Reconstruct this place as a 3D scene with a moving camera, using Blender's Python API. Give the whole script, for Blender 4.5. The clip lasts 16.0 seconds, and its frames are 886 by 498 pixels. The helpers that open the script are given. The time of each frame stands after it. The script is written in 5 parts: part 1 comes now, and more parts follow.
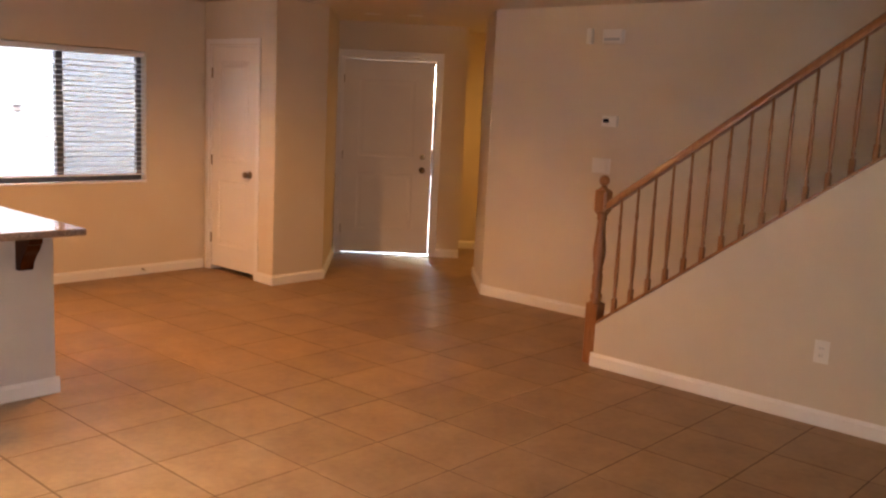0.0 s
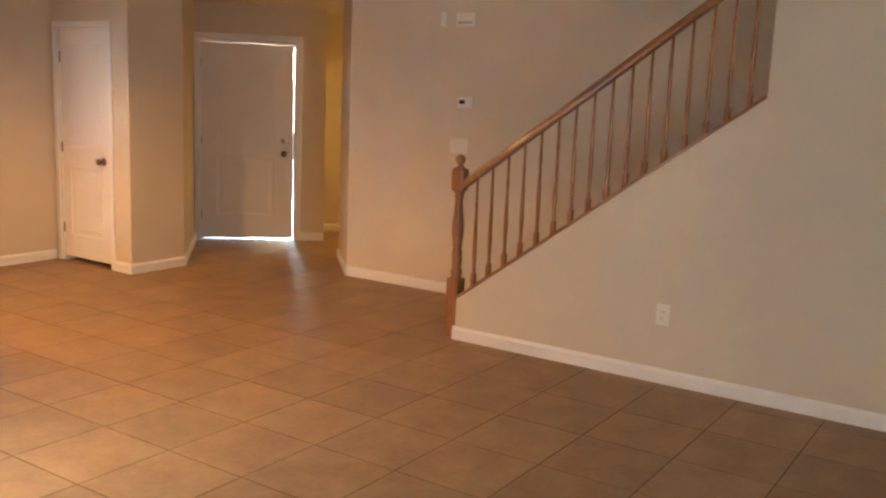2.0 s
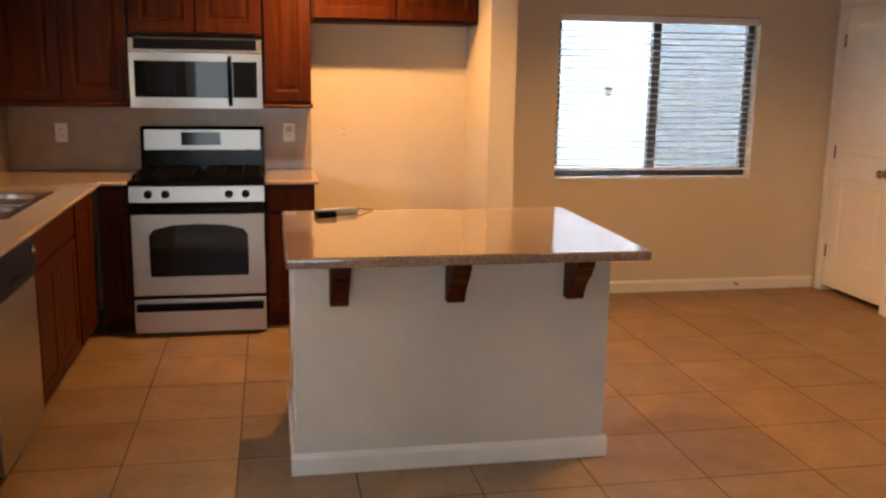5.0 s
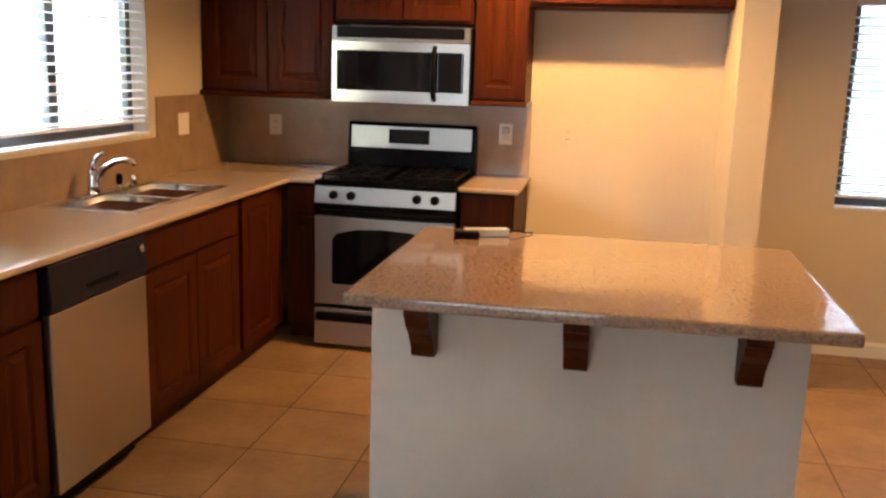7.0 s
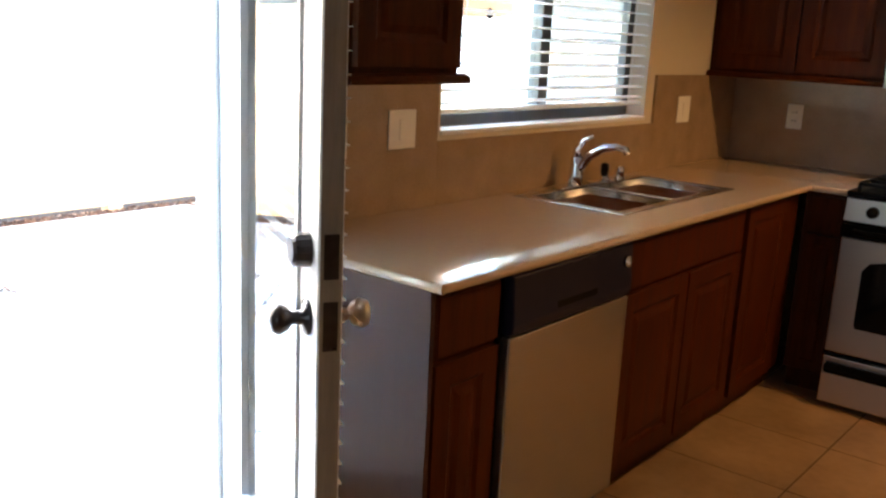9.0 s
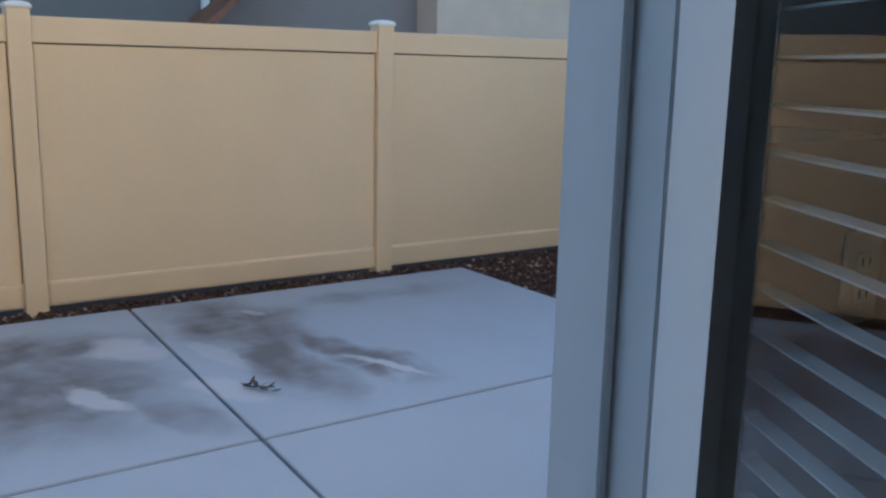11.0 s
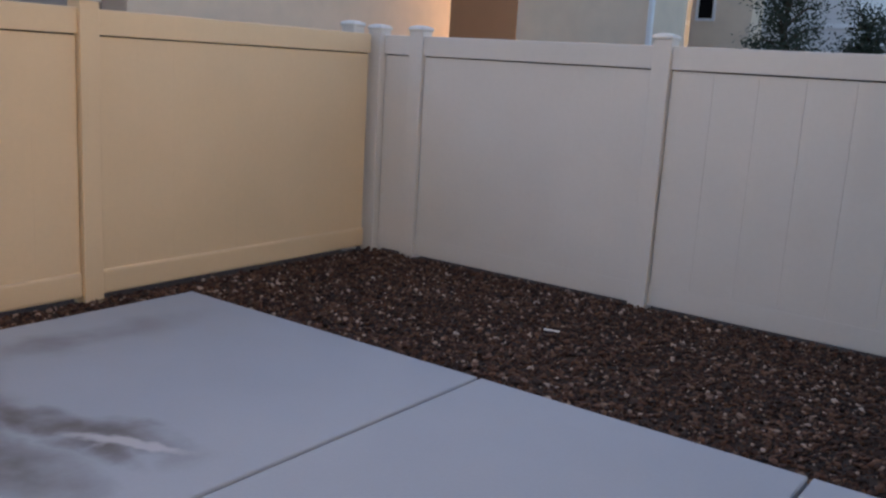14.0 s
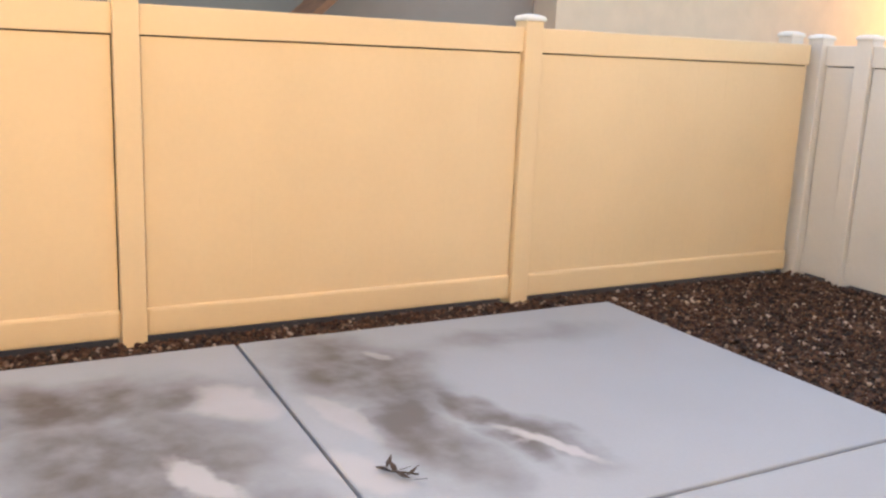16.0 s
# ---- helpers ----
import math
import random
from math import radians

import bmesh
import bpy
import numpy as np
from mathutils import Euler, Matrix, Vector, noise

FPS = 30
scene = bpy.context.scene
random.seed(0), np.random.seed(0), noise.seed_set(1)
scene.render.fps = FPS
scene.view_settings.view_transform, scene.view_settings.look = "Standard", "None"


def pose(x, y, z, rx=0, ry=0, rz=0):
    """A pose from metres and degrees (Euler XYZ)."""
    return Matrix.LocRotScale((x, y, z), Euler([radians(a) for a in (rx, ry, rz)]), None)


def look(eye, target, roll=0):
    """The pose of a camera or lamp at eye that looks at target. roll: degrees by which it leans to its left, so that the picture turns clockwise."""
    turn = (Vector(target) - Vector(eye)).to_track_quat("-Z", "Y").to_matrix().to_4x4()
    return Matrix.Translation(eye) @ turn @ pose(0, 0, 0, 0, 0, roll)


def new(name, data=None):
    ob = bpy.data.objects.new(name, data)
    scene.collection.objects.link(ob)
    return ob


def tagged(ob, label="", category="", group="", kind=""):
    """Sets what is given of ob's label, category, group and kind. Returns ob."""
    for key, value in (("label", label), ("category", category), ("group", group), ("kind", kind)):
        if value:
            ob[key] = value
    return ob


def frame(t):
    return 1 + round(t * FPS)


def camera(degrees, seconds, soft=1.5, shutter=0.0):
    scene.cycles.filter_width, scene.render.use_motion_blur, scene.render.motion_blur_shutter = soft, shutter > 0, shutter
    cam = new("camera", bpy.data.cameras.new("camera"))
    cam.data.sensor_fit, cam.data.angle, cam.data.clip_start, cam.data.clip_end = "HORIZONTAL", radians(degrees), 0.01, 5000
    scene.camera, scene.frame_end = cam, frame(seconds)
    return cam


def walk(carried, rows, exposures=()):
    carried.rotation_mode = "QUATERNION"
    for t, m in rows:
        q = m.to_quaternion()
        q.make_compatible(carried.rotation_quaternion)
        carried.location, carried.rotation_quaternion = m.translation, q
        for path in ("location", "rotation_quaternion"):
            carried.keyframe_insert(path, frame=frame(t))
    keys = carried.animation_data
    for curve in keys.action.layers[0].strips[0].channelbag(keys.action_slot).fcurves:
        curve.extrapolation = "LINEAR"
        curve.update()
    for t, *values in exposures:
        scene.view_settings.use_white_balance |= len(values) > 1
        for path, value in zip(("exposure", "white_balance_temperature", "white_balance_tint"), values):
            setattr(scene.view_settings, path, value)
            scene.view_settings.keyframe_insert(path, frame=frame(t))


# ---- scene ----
cam = camera(52.0, 16.0, soft=2.4)
# seconds, eye, target, lean
PATH = [
    (0, (0.794, -7.272, 1.614), (2.268, -5.957, 1.301), 2.8),
    (0.5, (0.714, -7.334, 1.605), (2.284, -6.132, 1.3), 2.9),
    (1, (0.69, -7.398, 1.606), (2.336, -6.305, 1.297), 2.6),
    (1.5, (0.731, -7.386, 1.617), (2.408, -6.343, 1.295), 2.4),
    (2, (0.727, -7.396, 1.61), (2.372, -6.31, 1.274), 2.3),
    (2.5, (0.787, -7.355, 1.624), (2.327, -6.131, 1.263), 1.8),
    (3, (0.966, -7.221, 1.577), (2.313, -5.792, 1.198), 1.0),
    (3.5, (1.117, -7.094, 1.585), (2.231, -5.48, 1.191), 0.5),
    (4, (1.292, -6.738, 1.568), (2.152, -4.975, 1.179), 0.1),
    (4.5, (1.444, -6.313, 1.55), (2.06, -4.45, 1.162), 0.4),
    (5, (1.595, -6.014, 1.572), (1.963, -4.088, 1.18), 0.9),
    (7.5, (2.43, -5.065, 1.522), (1.911, -3.178, 1.111), 1.8),
    (8, (2.385, -4.915, 1.493), (1.684, -3.09, 1.075), 1.7),
    (8.5, (2.165, -4.68, 1.449), (1.174, -2.995, 1.023), 1.8),
    (9, (1.85, -4.485, 1.43), (0.613, -2.981, 0.977), 2.8),
    (9.5, (1.724, -4.378, 1.448), (0.255, -3.101, 1.010), 1.2),
    (10, (1.353, -4.167, 1.424), (-0.238, -3.035, 0.989), 1.7),
    (12.5, (-0.104, -3.525, 1.375), (-1.734, -2.422, 1.019), 1.5),
    (13, (-0.245, -3.542, 1.381), (-1.706, -2.227, 1.011), 2.4),
    (13.5, (-0.255, -3.565, 1.426), (-1.531, -2.076, 1.036), 3.3),
    (14, (-0.245, -3.515, 1.436), (-1.398, -1.931, 1.034), 3.4),
    (14.5, (-0.262, -3.521, 1.425), (-1.435, -1.953, 1.018), 3.4),
    (15, (-0.296, -3.59, 1.383), (-1.627, -2.151, 0.984), 2.9),
    (15.5, (-0.271, -3.544, 1.403), (-1.835, -2.365, 0.996), 1.9),
    (16, (-0.338, -3.625, 1.453), (-2.051, -2.682, 1.03), 2.5),
]
EXPOSURES = [
    (0, 6.1, 8000, 27), (1.5, 6.55, 7900, 24), (2.0, 6.55, 7000, 14), (3.0, 6.4, 6700, 10), (3.5, 6.3, 6850, 13), (5.0, 5.85, 7000, 13), (7.5, 6.25, 6400, 8), (8.5, 6.3, 6300, 8), (9.0, 5.45, 6400, 5), (9.5, 3.45, 5000, -5),
    (10.0, 2.4, 4500, -8), (12.5, 0.68, 6500, 26), (13.0, 0.65, 6450, 24), (14.0, 1.2, 6300, 17), (14.5, 1.8, 6300, 16), (15.0, 2.2, 6700, 15), (15.5, 2.35, 7100, 13), (16.0, 2.4, 7800, 15),
]
walk(cam, [(t, look(eye, target, roll)) for t, eye, target, roll in PATH], EXPOSURES)
SKY = 0.15
LEAF_TURN = -27

# ---------------- camera exposure, world, sun and large lights ----------------
world = bpy.data.worlds.new("world")
scene.world = world
world.use_nodes = True
wn, wl = world.node_tree.nodes, world.node_tree.links
sky = wn.new("ShaderNodeTexSky")
sky.sky_type = "NISHITA"
sky.sun_disc = False
sky.sun_elevation, sky.sun_rotation = radians(18), radians(271)
sky.air_density, sky.dust_density = 1.0, 1.5
wn["Background"].inputs["Strength"].default_value = SKY
wl.new(sky.outputs["Color"], wn["Background"].inputs["Color"])

sun = new("sun", bpy.data.lights.new("sun", "SUN"))
sun.data.energy, sun.data.angle, sun.data.color = 5.0, radians(0.6), (1.0, 0.80, 0.56)
# low sun over the neighbouring roofs: it lights the upper house wall, the yard lies in shade
sun.matrix_world = look((-60, 1, 18.4), (0, 0, 0))


def area_lamp(name, eye, target, sx, sy, watts, colour):
    ob = new(name, bpy.data.lights.new(name, "AREA"))
    ob.data.shape, ob.data.size, ob.data.size_y = "RECTANGLE", sx, sy
    ob.data.energy, ob.data.color = watts, colour
    ob.matrix_world = look(eye, target)
    return ob


def bulb(name, at, watts, colour, size=0.1, cone=158):
    """A ceiling lamp whose opaque base keeps its light off the ceiling."""
    ob = new(name, bpy.data.lights.new(name, "SPOT"))
    ob.data.energy, ob.data.color, ob.data.shadow_soft_size = watts, colour, size
    ob.data.spot_size, ob.data.spot_blend = radians(cone), 0.55
    ob.location = at
    return ob


DAY = (0.72, 0.86, 1.0)
area_lamp("daylight_back_window", (1.35, -9.33, 1.5), (1.35, -5, 1.5), 1.9, 1.1, 0.75, DAY)
WARM = (1.0, 0.53, 0.20)
bulb("kitchen_bulb", (1.95, -0.92, 2.33), 2.3, WARM, 0.04)
bulb("dining_bulb", (3.75, -2.2, 2.33), 2.0, WARM, 0.08)
bulb("hall_bulb", (9.46, -1.85, 2.36), 1.1, (1.0, 0.62, 0.2), 0.1, 172)


# ---------------- helpers ----------------
ORG = {}


def thing(name, at=(0, 0, 0), label="", category="", group="", kind=""):
    ob = new(name)
    ob.location = at
    ORG[ob] = Vector(at)
    return tagged(ob, label, category, group, kind)


def mesh_of(bm, name, mat, smooth=False):
    me = bpy.data.meshes.new(name)
    bm.normal_update()
    bm.to_mesh(me)
    bm.free()
    if mat:
        me.materials.append(mat)
    if smooth:
        for p in me.polygons:
            p.use_smooth = True
    return me


def part(name, bm, mat, parent, label="", smooth=False):
    """A bmesh in world metres as one mesh under a thing or part."""
    bmesh.ops.translate(bm, verts=bm.verts, vec=-ORG[parent])
    ob = new(name, mesh_of(bm, name, mat, smooth))
    ob.parent = parent
    ORG[ob] = ORG[parent]
    return tagged(ob, label)


def solid(name, bm, mat, label="", category="", kind="", group="", smooth=False):
    """A thing of one mesh, standing in the world."""
    ob = new(name, mesh_of(bm, name, mat, smooth))
    ORG[ob] = Vector((0, 0, 0))
    return tagged(ob, label, category, group, kind)


def block(bm, x0, x1, y0, y1, z0, z1, bevel=0.0, seg=1):
    x0, x1 = min(x0, x1), max(x0, x1)
    y0, y1 = min(y0, y1), max(y0, y1)
    m = Matrix.LocRotScale(((x0 + x1) / 2, (y0 + y1) / 2, (z0 + z1) / 2), None, (x1 - x0, y1 - y0, z1 - z0))
    r = bmesh.ops.create_cube(bm, size=1.0, matrix=m)
    if bevel:
        es = {e for v in r["verts"] for e in v.link_edges}
        bmesh.ops.bevel(bm, geom=list(es), offset=bevel, segments=seg, affect="EDGES", profile=0.6)
    return bm


def boxes(*rows, bevel=0.0, seg=1):
    bm = bmesh.new()
    for r in rows:
        block(bm, *r, bevel=bevel, seg=seg)
    return bm


def prism(points, lo, hi, axis="x", bevel=0.0):
    """A flat outline, pushed along an axis: points are the other two coordinates."""
    bm = bmesh.new()

    def put(p, v):
        return {"x": (v, p[0], p[1]), "y": (p[0], v, p[1]), "z": (p[0], p[1], v)}[axis]
    a = [bm.verts.new(put(p, lo)) for p in points]
    b = [bm.verts.new(put(p, hi)) for p in points]
    n = len(points)
    bm.faces.new(a)
    bm.faces.new(b[::-1])
    for i in range(n):
        bm.faces.new((a[i], b[i], b[(i + 1) % n], a[(i + 1) % n]))
    bmesh.ops.recalc_face_normals(bm, faces=bm.faces)
    if bevel:
        bmesh.ops.bevel(bm, geom=bm.edges[:], offset=bevel, segments=1, affect="EDGES")
    return bm


def lathe(profile, at, seg=16, axis="z", bm=None):
    """A turned shape: (radius, height) rows about an axis through at."""
    bm = bm or bmesh.new()
    rings = []
    for r, h in profile:
        ring = []
        for i in range(seg):
            a = 2 * math.pi * i / seg
            u, v = r * math.cos(a), r * math.sin(a)
            p = {"z": (u, v, h), "x": (h, u, v), "y": (u, h, v)}[axis]
            ring.append(bm.verts.new(Vector(at) + Vector(p)))
        rings.append(ring)
    faces = []
    for a, b in zip(rings, rings[1:]):
        for i in range(seg):
            faces.append(bm.faces.new((a[i], a[(i + 1) % seg], b[(i + 1) % seg], b[i])))
    faces.append(bm.faces.new(rings[0][::-1]))
    faces.append(bm.faces.new(rings[-1]))
    bmesh.ops.recalc_face_normals(bm, faces=faces)
    return bm


def tube(points, radius, seg=8, bm=None):
    """A round bar along a line of points."""
    bm = bm or bmesh.new()
    pts = [Vector(p) for p in points]
    rings = []
    for i, p in enumerate(pts):
        d = (pts[min(i + 1, len(pts) - 1)] - pts[max(i - 1, 0)]).normalized()
        u = d.orthogonal().normalized() if not rings else (last - last.project(d)).normalized()
        last = u
        w = d.cross(u)
        r = radius[i] if isinstance(radius, (list, tuple)) else radius
        rings.append([bm.verts.new(p + r * (math.cos(2 * math.pi * k / seg) * u + math.sin(2 * math.pi * k / seg) * w)) for k in range(seg)])
    fs = []
    for a, b in zip(rings, rings[1:]):
        for k in range(seg):
            fs.append(bm.faces.new((a[k], a[(k + 1) % seg], b[(k + 1) % seg], b[k])))
    fs += [bm.faces.new(rings[0][::-1]), bm.faces.new(rings[-1])]
    bmesh.ops.recalc_face_normals(bm, faces=fs)
    return bm


def turned(bm, m):
    bmesh.ops.transform(bm, matrix=m, verts=bm.verts)
    return bm


# ---------------- materials ----------------
def material(name, colour, rough=0.6, metal=0.0, vary=0.12, scale=3.0, grain=40.0, bump=0.0, colour2=None, spec=0.5,
             coat=0.0, per_object=0.0, stretch=(1, 1, 1), rough_vary=0.08, bump_scale=None, detail=5.0):
    m = bpy.data.materials.new(name)
    m.use_nodes = True
    n, l = m.node_tree.nodes, m.node_tree.links
    b = n["Principled BSDF"]
    mp = n.new("ShaderNodeMapping")
    mp.inputs["Scale"].default_value = stretch
    geo = n.new("ShaderNodeNewGeometry")
    l.new(geo.outputs["Position"], mp.inputs["Vector"])
    big = n.new("ShaderNodeTexNoise")
    big.inputs["Scale"].default_value, big.inputs["Detail"].default_value = scale, detail
    fine = n.new("ShaderNodeTexNoise")
    fine.inputs["Scale"].default_value, fine.inputs["Detail"].default_value = grain, 4.0
    for t in (big, fine):
        l.new(mp.outputs["Vector"], t.inputs["Vector"])
    mix = n.new("ShaderNodeMath")
    mix.operation = "MULTIPLY_ADD"
    mix.inputs[1].default_value = 0.4
    l.new(fine.outputs["Fac"], mix.inputs[0])
    l.new(big.outputs["Fac"], mix.inputs[2])
    rng = n.new("ShaderNodeMapRange")
    rng.inputs["From Min"].default_value, rng.inputs["From Max"].default_value = 0.45, 0.95
    l.new(mix.outputs[0], rng.inputs["Value"])
    mc = n.new("ShaderNodeMix")
    mc.data_type = "RGBA"
    c2 = colour2 or tuple(c * (1 - 2 * vary) for c in colour)
    mc.inputs["A"].default_value = (*c2, 1)
    mc.inputs["B"].default_value = (*colour, 1)
    l.new(rng.outputs["Result"], mc.inputs["Factor"])
    out = mc.outputs["Result"]
    if per_object:
        info = n.new("ShaderNodeObjectInfo")
        hsv = n.new("ShaderNodeHueSaturation")
        r2 = n.new("ShaderNodeMapRange")
        r2.inputs["To Min"].default_value, r2.inputs["To Max"].default_value = 1 - per_object, 1 + per_object
        l.new(info.outputs["Random"], r2.inputs["Value"])
        l.new(r2.outputs["Result"], hsv.inputs["Value"])
        l.new(out, hsv.inputs["Color"])
        out = hsv.outputs["Color"]
    l.new(out, b.inputs["Base Color"])
    b.inputs["Metallic"].default_value = metal
    b.inputs["Specular IOR Level"].default_value = spec
    b.inputs["Coat Weight"].default_value = coat
    b.inputs["Coat Roughness"].default_value = 0.12
    rr = n.new("ShaderNodeMapRange")
    rr.inputs["To Min"].default_value, rr.inputs["To Max"].default_value = max(0.02, rough - rough_vary), min(1, rough + rough_vary)
    l.new(big.outputs["Fac"], rr.inputs["Value"])
    l.new(rr.outputs["Result"], b.inputs["Roughness"])
    if bump:
        bp = n.new("ShaderNodeBump")
        bp.inputs["Strength"].default_value, bp.inputs["Distance"].default_value = bump, 0.004
        src = fine
        if bump_scale:
            src = n.new("ShaderNodeTexNoise")
            src.inputs["Scale"].default_value, src.inputs["Detail"].default_value = bump_scale, 3.0
            l.new(mp.outputs["Vector"], src.inputs["Vector"])
        l.new(src.outputs["Fac"], bp.inputs["Height"])
        l.new(bp.outputs["Normal"], b.inputs["Normal"])
    return m


def plain_glass(name, tint=(0.92, 0.97, 0.97), rough=0.0):
    m = bpy.data.materials.new(name)
    m.use_nodes = True
    b = m.node_tree.nodes["Principled BSDF"]
    b.inputs["Base Color"].default_value = (*tint, 1)
    b.inputs["Transmission Weight"].default_value = 1.0
    b.inputs["Roughness"].default_value = rough
    b.inputs["IOR"].default_value = 1.5
    return m


def glow(name, colour, strength):
    m = bpy.data.materials.new(name)
    m.use_nodes = True
    b = m.node_tree.nodes["Principled BSDF"]
    b.inputs["Base Color"].default_value = (*colour, 1)
    b.inputs["Emission Color"].default_value = (*colour, 1)
    b.inputs["Emission Strength"].default_value = strength
    return m


WALL = material("wall_paint", (0.65, 0.565, 0.44), 0.75, vary=0.03, scale=1.2, grain=90, bump=0.25, bump_scale=70)
CEIL = material("ceiling_paint", (0.66, 0.60, 0.51), 0.85, vary=0.03, bump=0.3, bump_scale=60)
TRIM = material("white_trim_paint", (0.80, 0.78, 0.74), 0.42, vary=0.03, scale=4)
DOORP = material("white_door_paint", (0.78, 0.74, 0.68), 0.45, vary=0.03, scale=3)
TILE = material("beige_ceramic_tile", (0.355, 0.226, 0.122), 0.45, vary=0.16, scale=4.5, grain=26, bump=0.12, colour2=(0.215, 0.125, 0.060), per_object=0.09, rough_vary=0.1)
GROUT = material("brown_grout", (0.15, 0.092, 0.054), 0.85, vary=0.2, scale=9)
CHERRY = material("cherry_wood", (0.074, 0.0155, 0.0021), 0.44, spec=0.09, vary=0.2, scale=5, grain=30, stretch=(7, 7, 0.7), colour2=(0.034, 0.0068, 0.001), coat=0.0)
OAK = material("oak_wood", (0.36, 0.155, 0.05), 0.34, vary=0.2, scale=8, grain=50, stretch=(6, 6, 1), colour2=(0.24, 0.09, 0.027), coat=0.2)
COUNTER = material("tan_laminate_counter", (0.47, 0.35, 0.24), 0.06, vary=0.035, scale=70, grain=260, rough_vary=0.01)
SPLASH = material("tan_backsplash", (0.36, 0.25, 0.165), 0.17, vary=0.12, scale=9, grain=120)
GRANITE = material("speckled_tan_granite", (0.44, 0.315, 0.235), 0.06, vary=0.25, scale=95, grain=420, colour2=(0.19, 0.125, 0.09), coat=0.5, rough_vary=0.03)
STEEL = material("brushed_stainless_steel", (0.50, 0.475, 0.44), 0.33, metal=1.0, vary=0.02, scale=6, grain=120, stretch=(1, 1, 24), rough_vary=0.015)
SINKST = material("bright_sink_steel", (0.68, 0.68, 0.67), 0.24, metal=1.0, vary=0.03, scale=8, rough_vary=0.02)
CHROME = material("chrome", (0.75, 0.75, 0.75), 0.10, metal=1.0, vary=0.02)
BRASS = material("aged_bronze", (0.30, 0.22, 0.14), 0.32, metal=1.0, vary=0.1, scale=40)
NICKEL = material("satin_nickel", (0.48, 0.44, 0.38), 0.28, metal=1.0, vary=0.05)
BLACK = material("black_enamel", (0.003, 0.003, 0.0035), 0.16, vary=0.1, spec=0.1)
BLACKMAT = material("black_plastic", (0.005, 0.005, 0.006), 0.36, vary=0.1, spec=0.07)
DARKGLASS = material("dark_oven_glass", (0.004, 0.005, 0.007), 0.05, vary=0.05, spec=0.28)
IRON = material("cast_iron", (0.006, 0.006, 0.006), 0.5, vary=0.2, scale=30, bump=0.2, spec=0.1)
NAVY = material("dark_blue_panel", (0.010, 0.010, 0.026), 0.35, vary=0.05, spec=0.2)
CHERRYLAM = material("dark_cherry_laminate", (0.050, 0.015, 0.006), 0.42, spec=0.26, vary=0.08, scale=5, grain=30, stretch=(7, 7, 0.7), rough_vary=0.01)
ALMOND = material("almond_plastic", (0.64, 0.55, 0.42), 0.4, vary=0.02)
PLASTIC = material("white_plastic", (0.78, 0.75, 0.68), 0.4, vary=0.02)
GREYPL = material("grey_plastic", (0.42, 0.44, 0.44), 0.4, vary=0.04)
SLATW = material("white_blind_slat", (0.80, 0.81, 0.82), 0.5, vary=0.03)


def let_light_through(m, share, colour):
    """Thin plastic: part of the light that falls on one side comes out at the other."""
    n, l = m.node_tree.nodes, m.node_tree.links
    tr = n.new("ShaderNodeBsdfTranslucent")
    tr.inputs["Color"].default_value = (*colour, 1)
    mx = n.new("ShaderNodeMixShader")
    mx.inputs[0].default_value = share
    l.new(n["Principled BSDF"].outputs[0], mx.inputs[1])
    l.new(tr.outputs[0], mx.inputs[2])
    l.new(mx.outputs[0], n["Material Output"].inputs["Surface"])


THINSLAT = material("thin_white_blind_slat", (0.82, 0.83, 0.84), 0.5, vary=0.03)
let_light_through(THINSLAT, 0.5, (0.9, 0.92, 0.94))
DOOREDGE = material("brown_door_edge", (0.23, 0.18, 0.13), 0.7, vary=0.15, scale=12, grain=80, stretch=(6, 6, 0.6))
DARKBRONZE = material("dark_oiled_bronze", (0.055, 0.05, 0.05), 0.3, metal=1.0, vary=0.1, scale=40)
ALU = material("dark_aluminium_frame", (0.10, 0.105, 0.11), 0.4, metal=0.6, vary=0.05)
VINYLW = material("white_window_vinyl", (0.76, 0.78, 0.80), 0.4, vary=0.03)
GLASS = plain_glass("window_glass")
STAIRC = material("beige_stair_carpet", (0.42, 0.34, 0.25), 0.95, vary=0.2, scale=40, grain=220, bump=0.5)
# same vinyl twice: warm bounced light in FENCE's colour, cool sky light in FENCEW's
FENCE = material("warm_lit_vinyl_fence", (0.76, 0.578, 0.36), 0.45, vary=0.035, scale=1.6, grain=30)
FENCEW = material("skylit_vinyl_fence", (0.69, 0.665, 0.635), 0.45, vary=0.04, scale=1.6, grain=30)
CONC = material("patio_concrete", (0.375, 0.412, 0.46), 0.75, vary=0.05, scale=1.2, grain=60, bump=0.25, bump_scale=120)
SOIL = material("dark_soil", (0.045, 0.028, 0.019), 0.95, vary=0.3, scale=20, bump=0.6)
STUCCO_G = material("grey_stucco", (0.20, 0.19, 0.17), 0.9, vary=0.05, bump=0.4, bump_scale=60)
STUCCO_P = material("peach_stucco", (0.80, 0.60, 0.44), 0.9, vary=0.05, bump=0.4, bump_scale=60)
STUCCO_T = material("tan_stucco", (0.76, 0.64, 0.50), 0.9, vary=0.05, bump=0.4, bump_scale=60)
# taupe holds the shade on the wing's wall
STUCCO_W = material("shaded_taupe_stucco", (0.32, 0.265, 0.235), 0.9, vary=0.05, bump=0.4, bump_scale=60)
# dark brown that carries the shade of the gap between two houses
GAP_SHADE = material("gap_shade_brown", (0.17, 0.125, 0.10), 0.9, vary=0.05, bump=0.4, bump_scale=60)
HOUSE_W = material("pale_house_siding", (0.66, 0.67, 0.68), 0.8, vary=0.04)
SIDING = material("blue_grey_siding", (0.29, 0.33, 0.365), 0.8, vary=0.04)
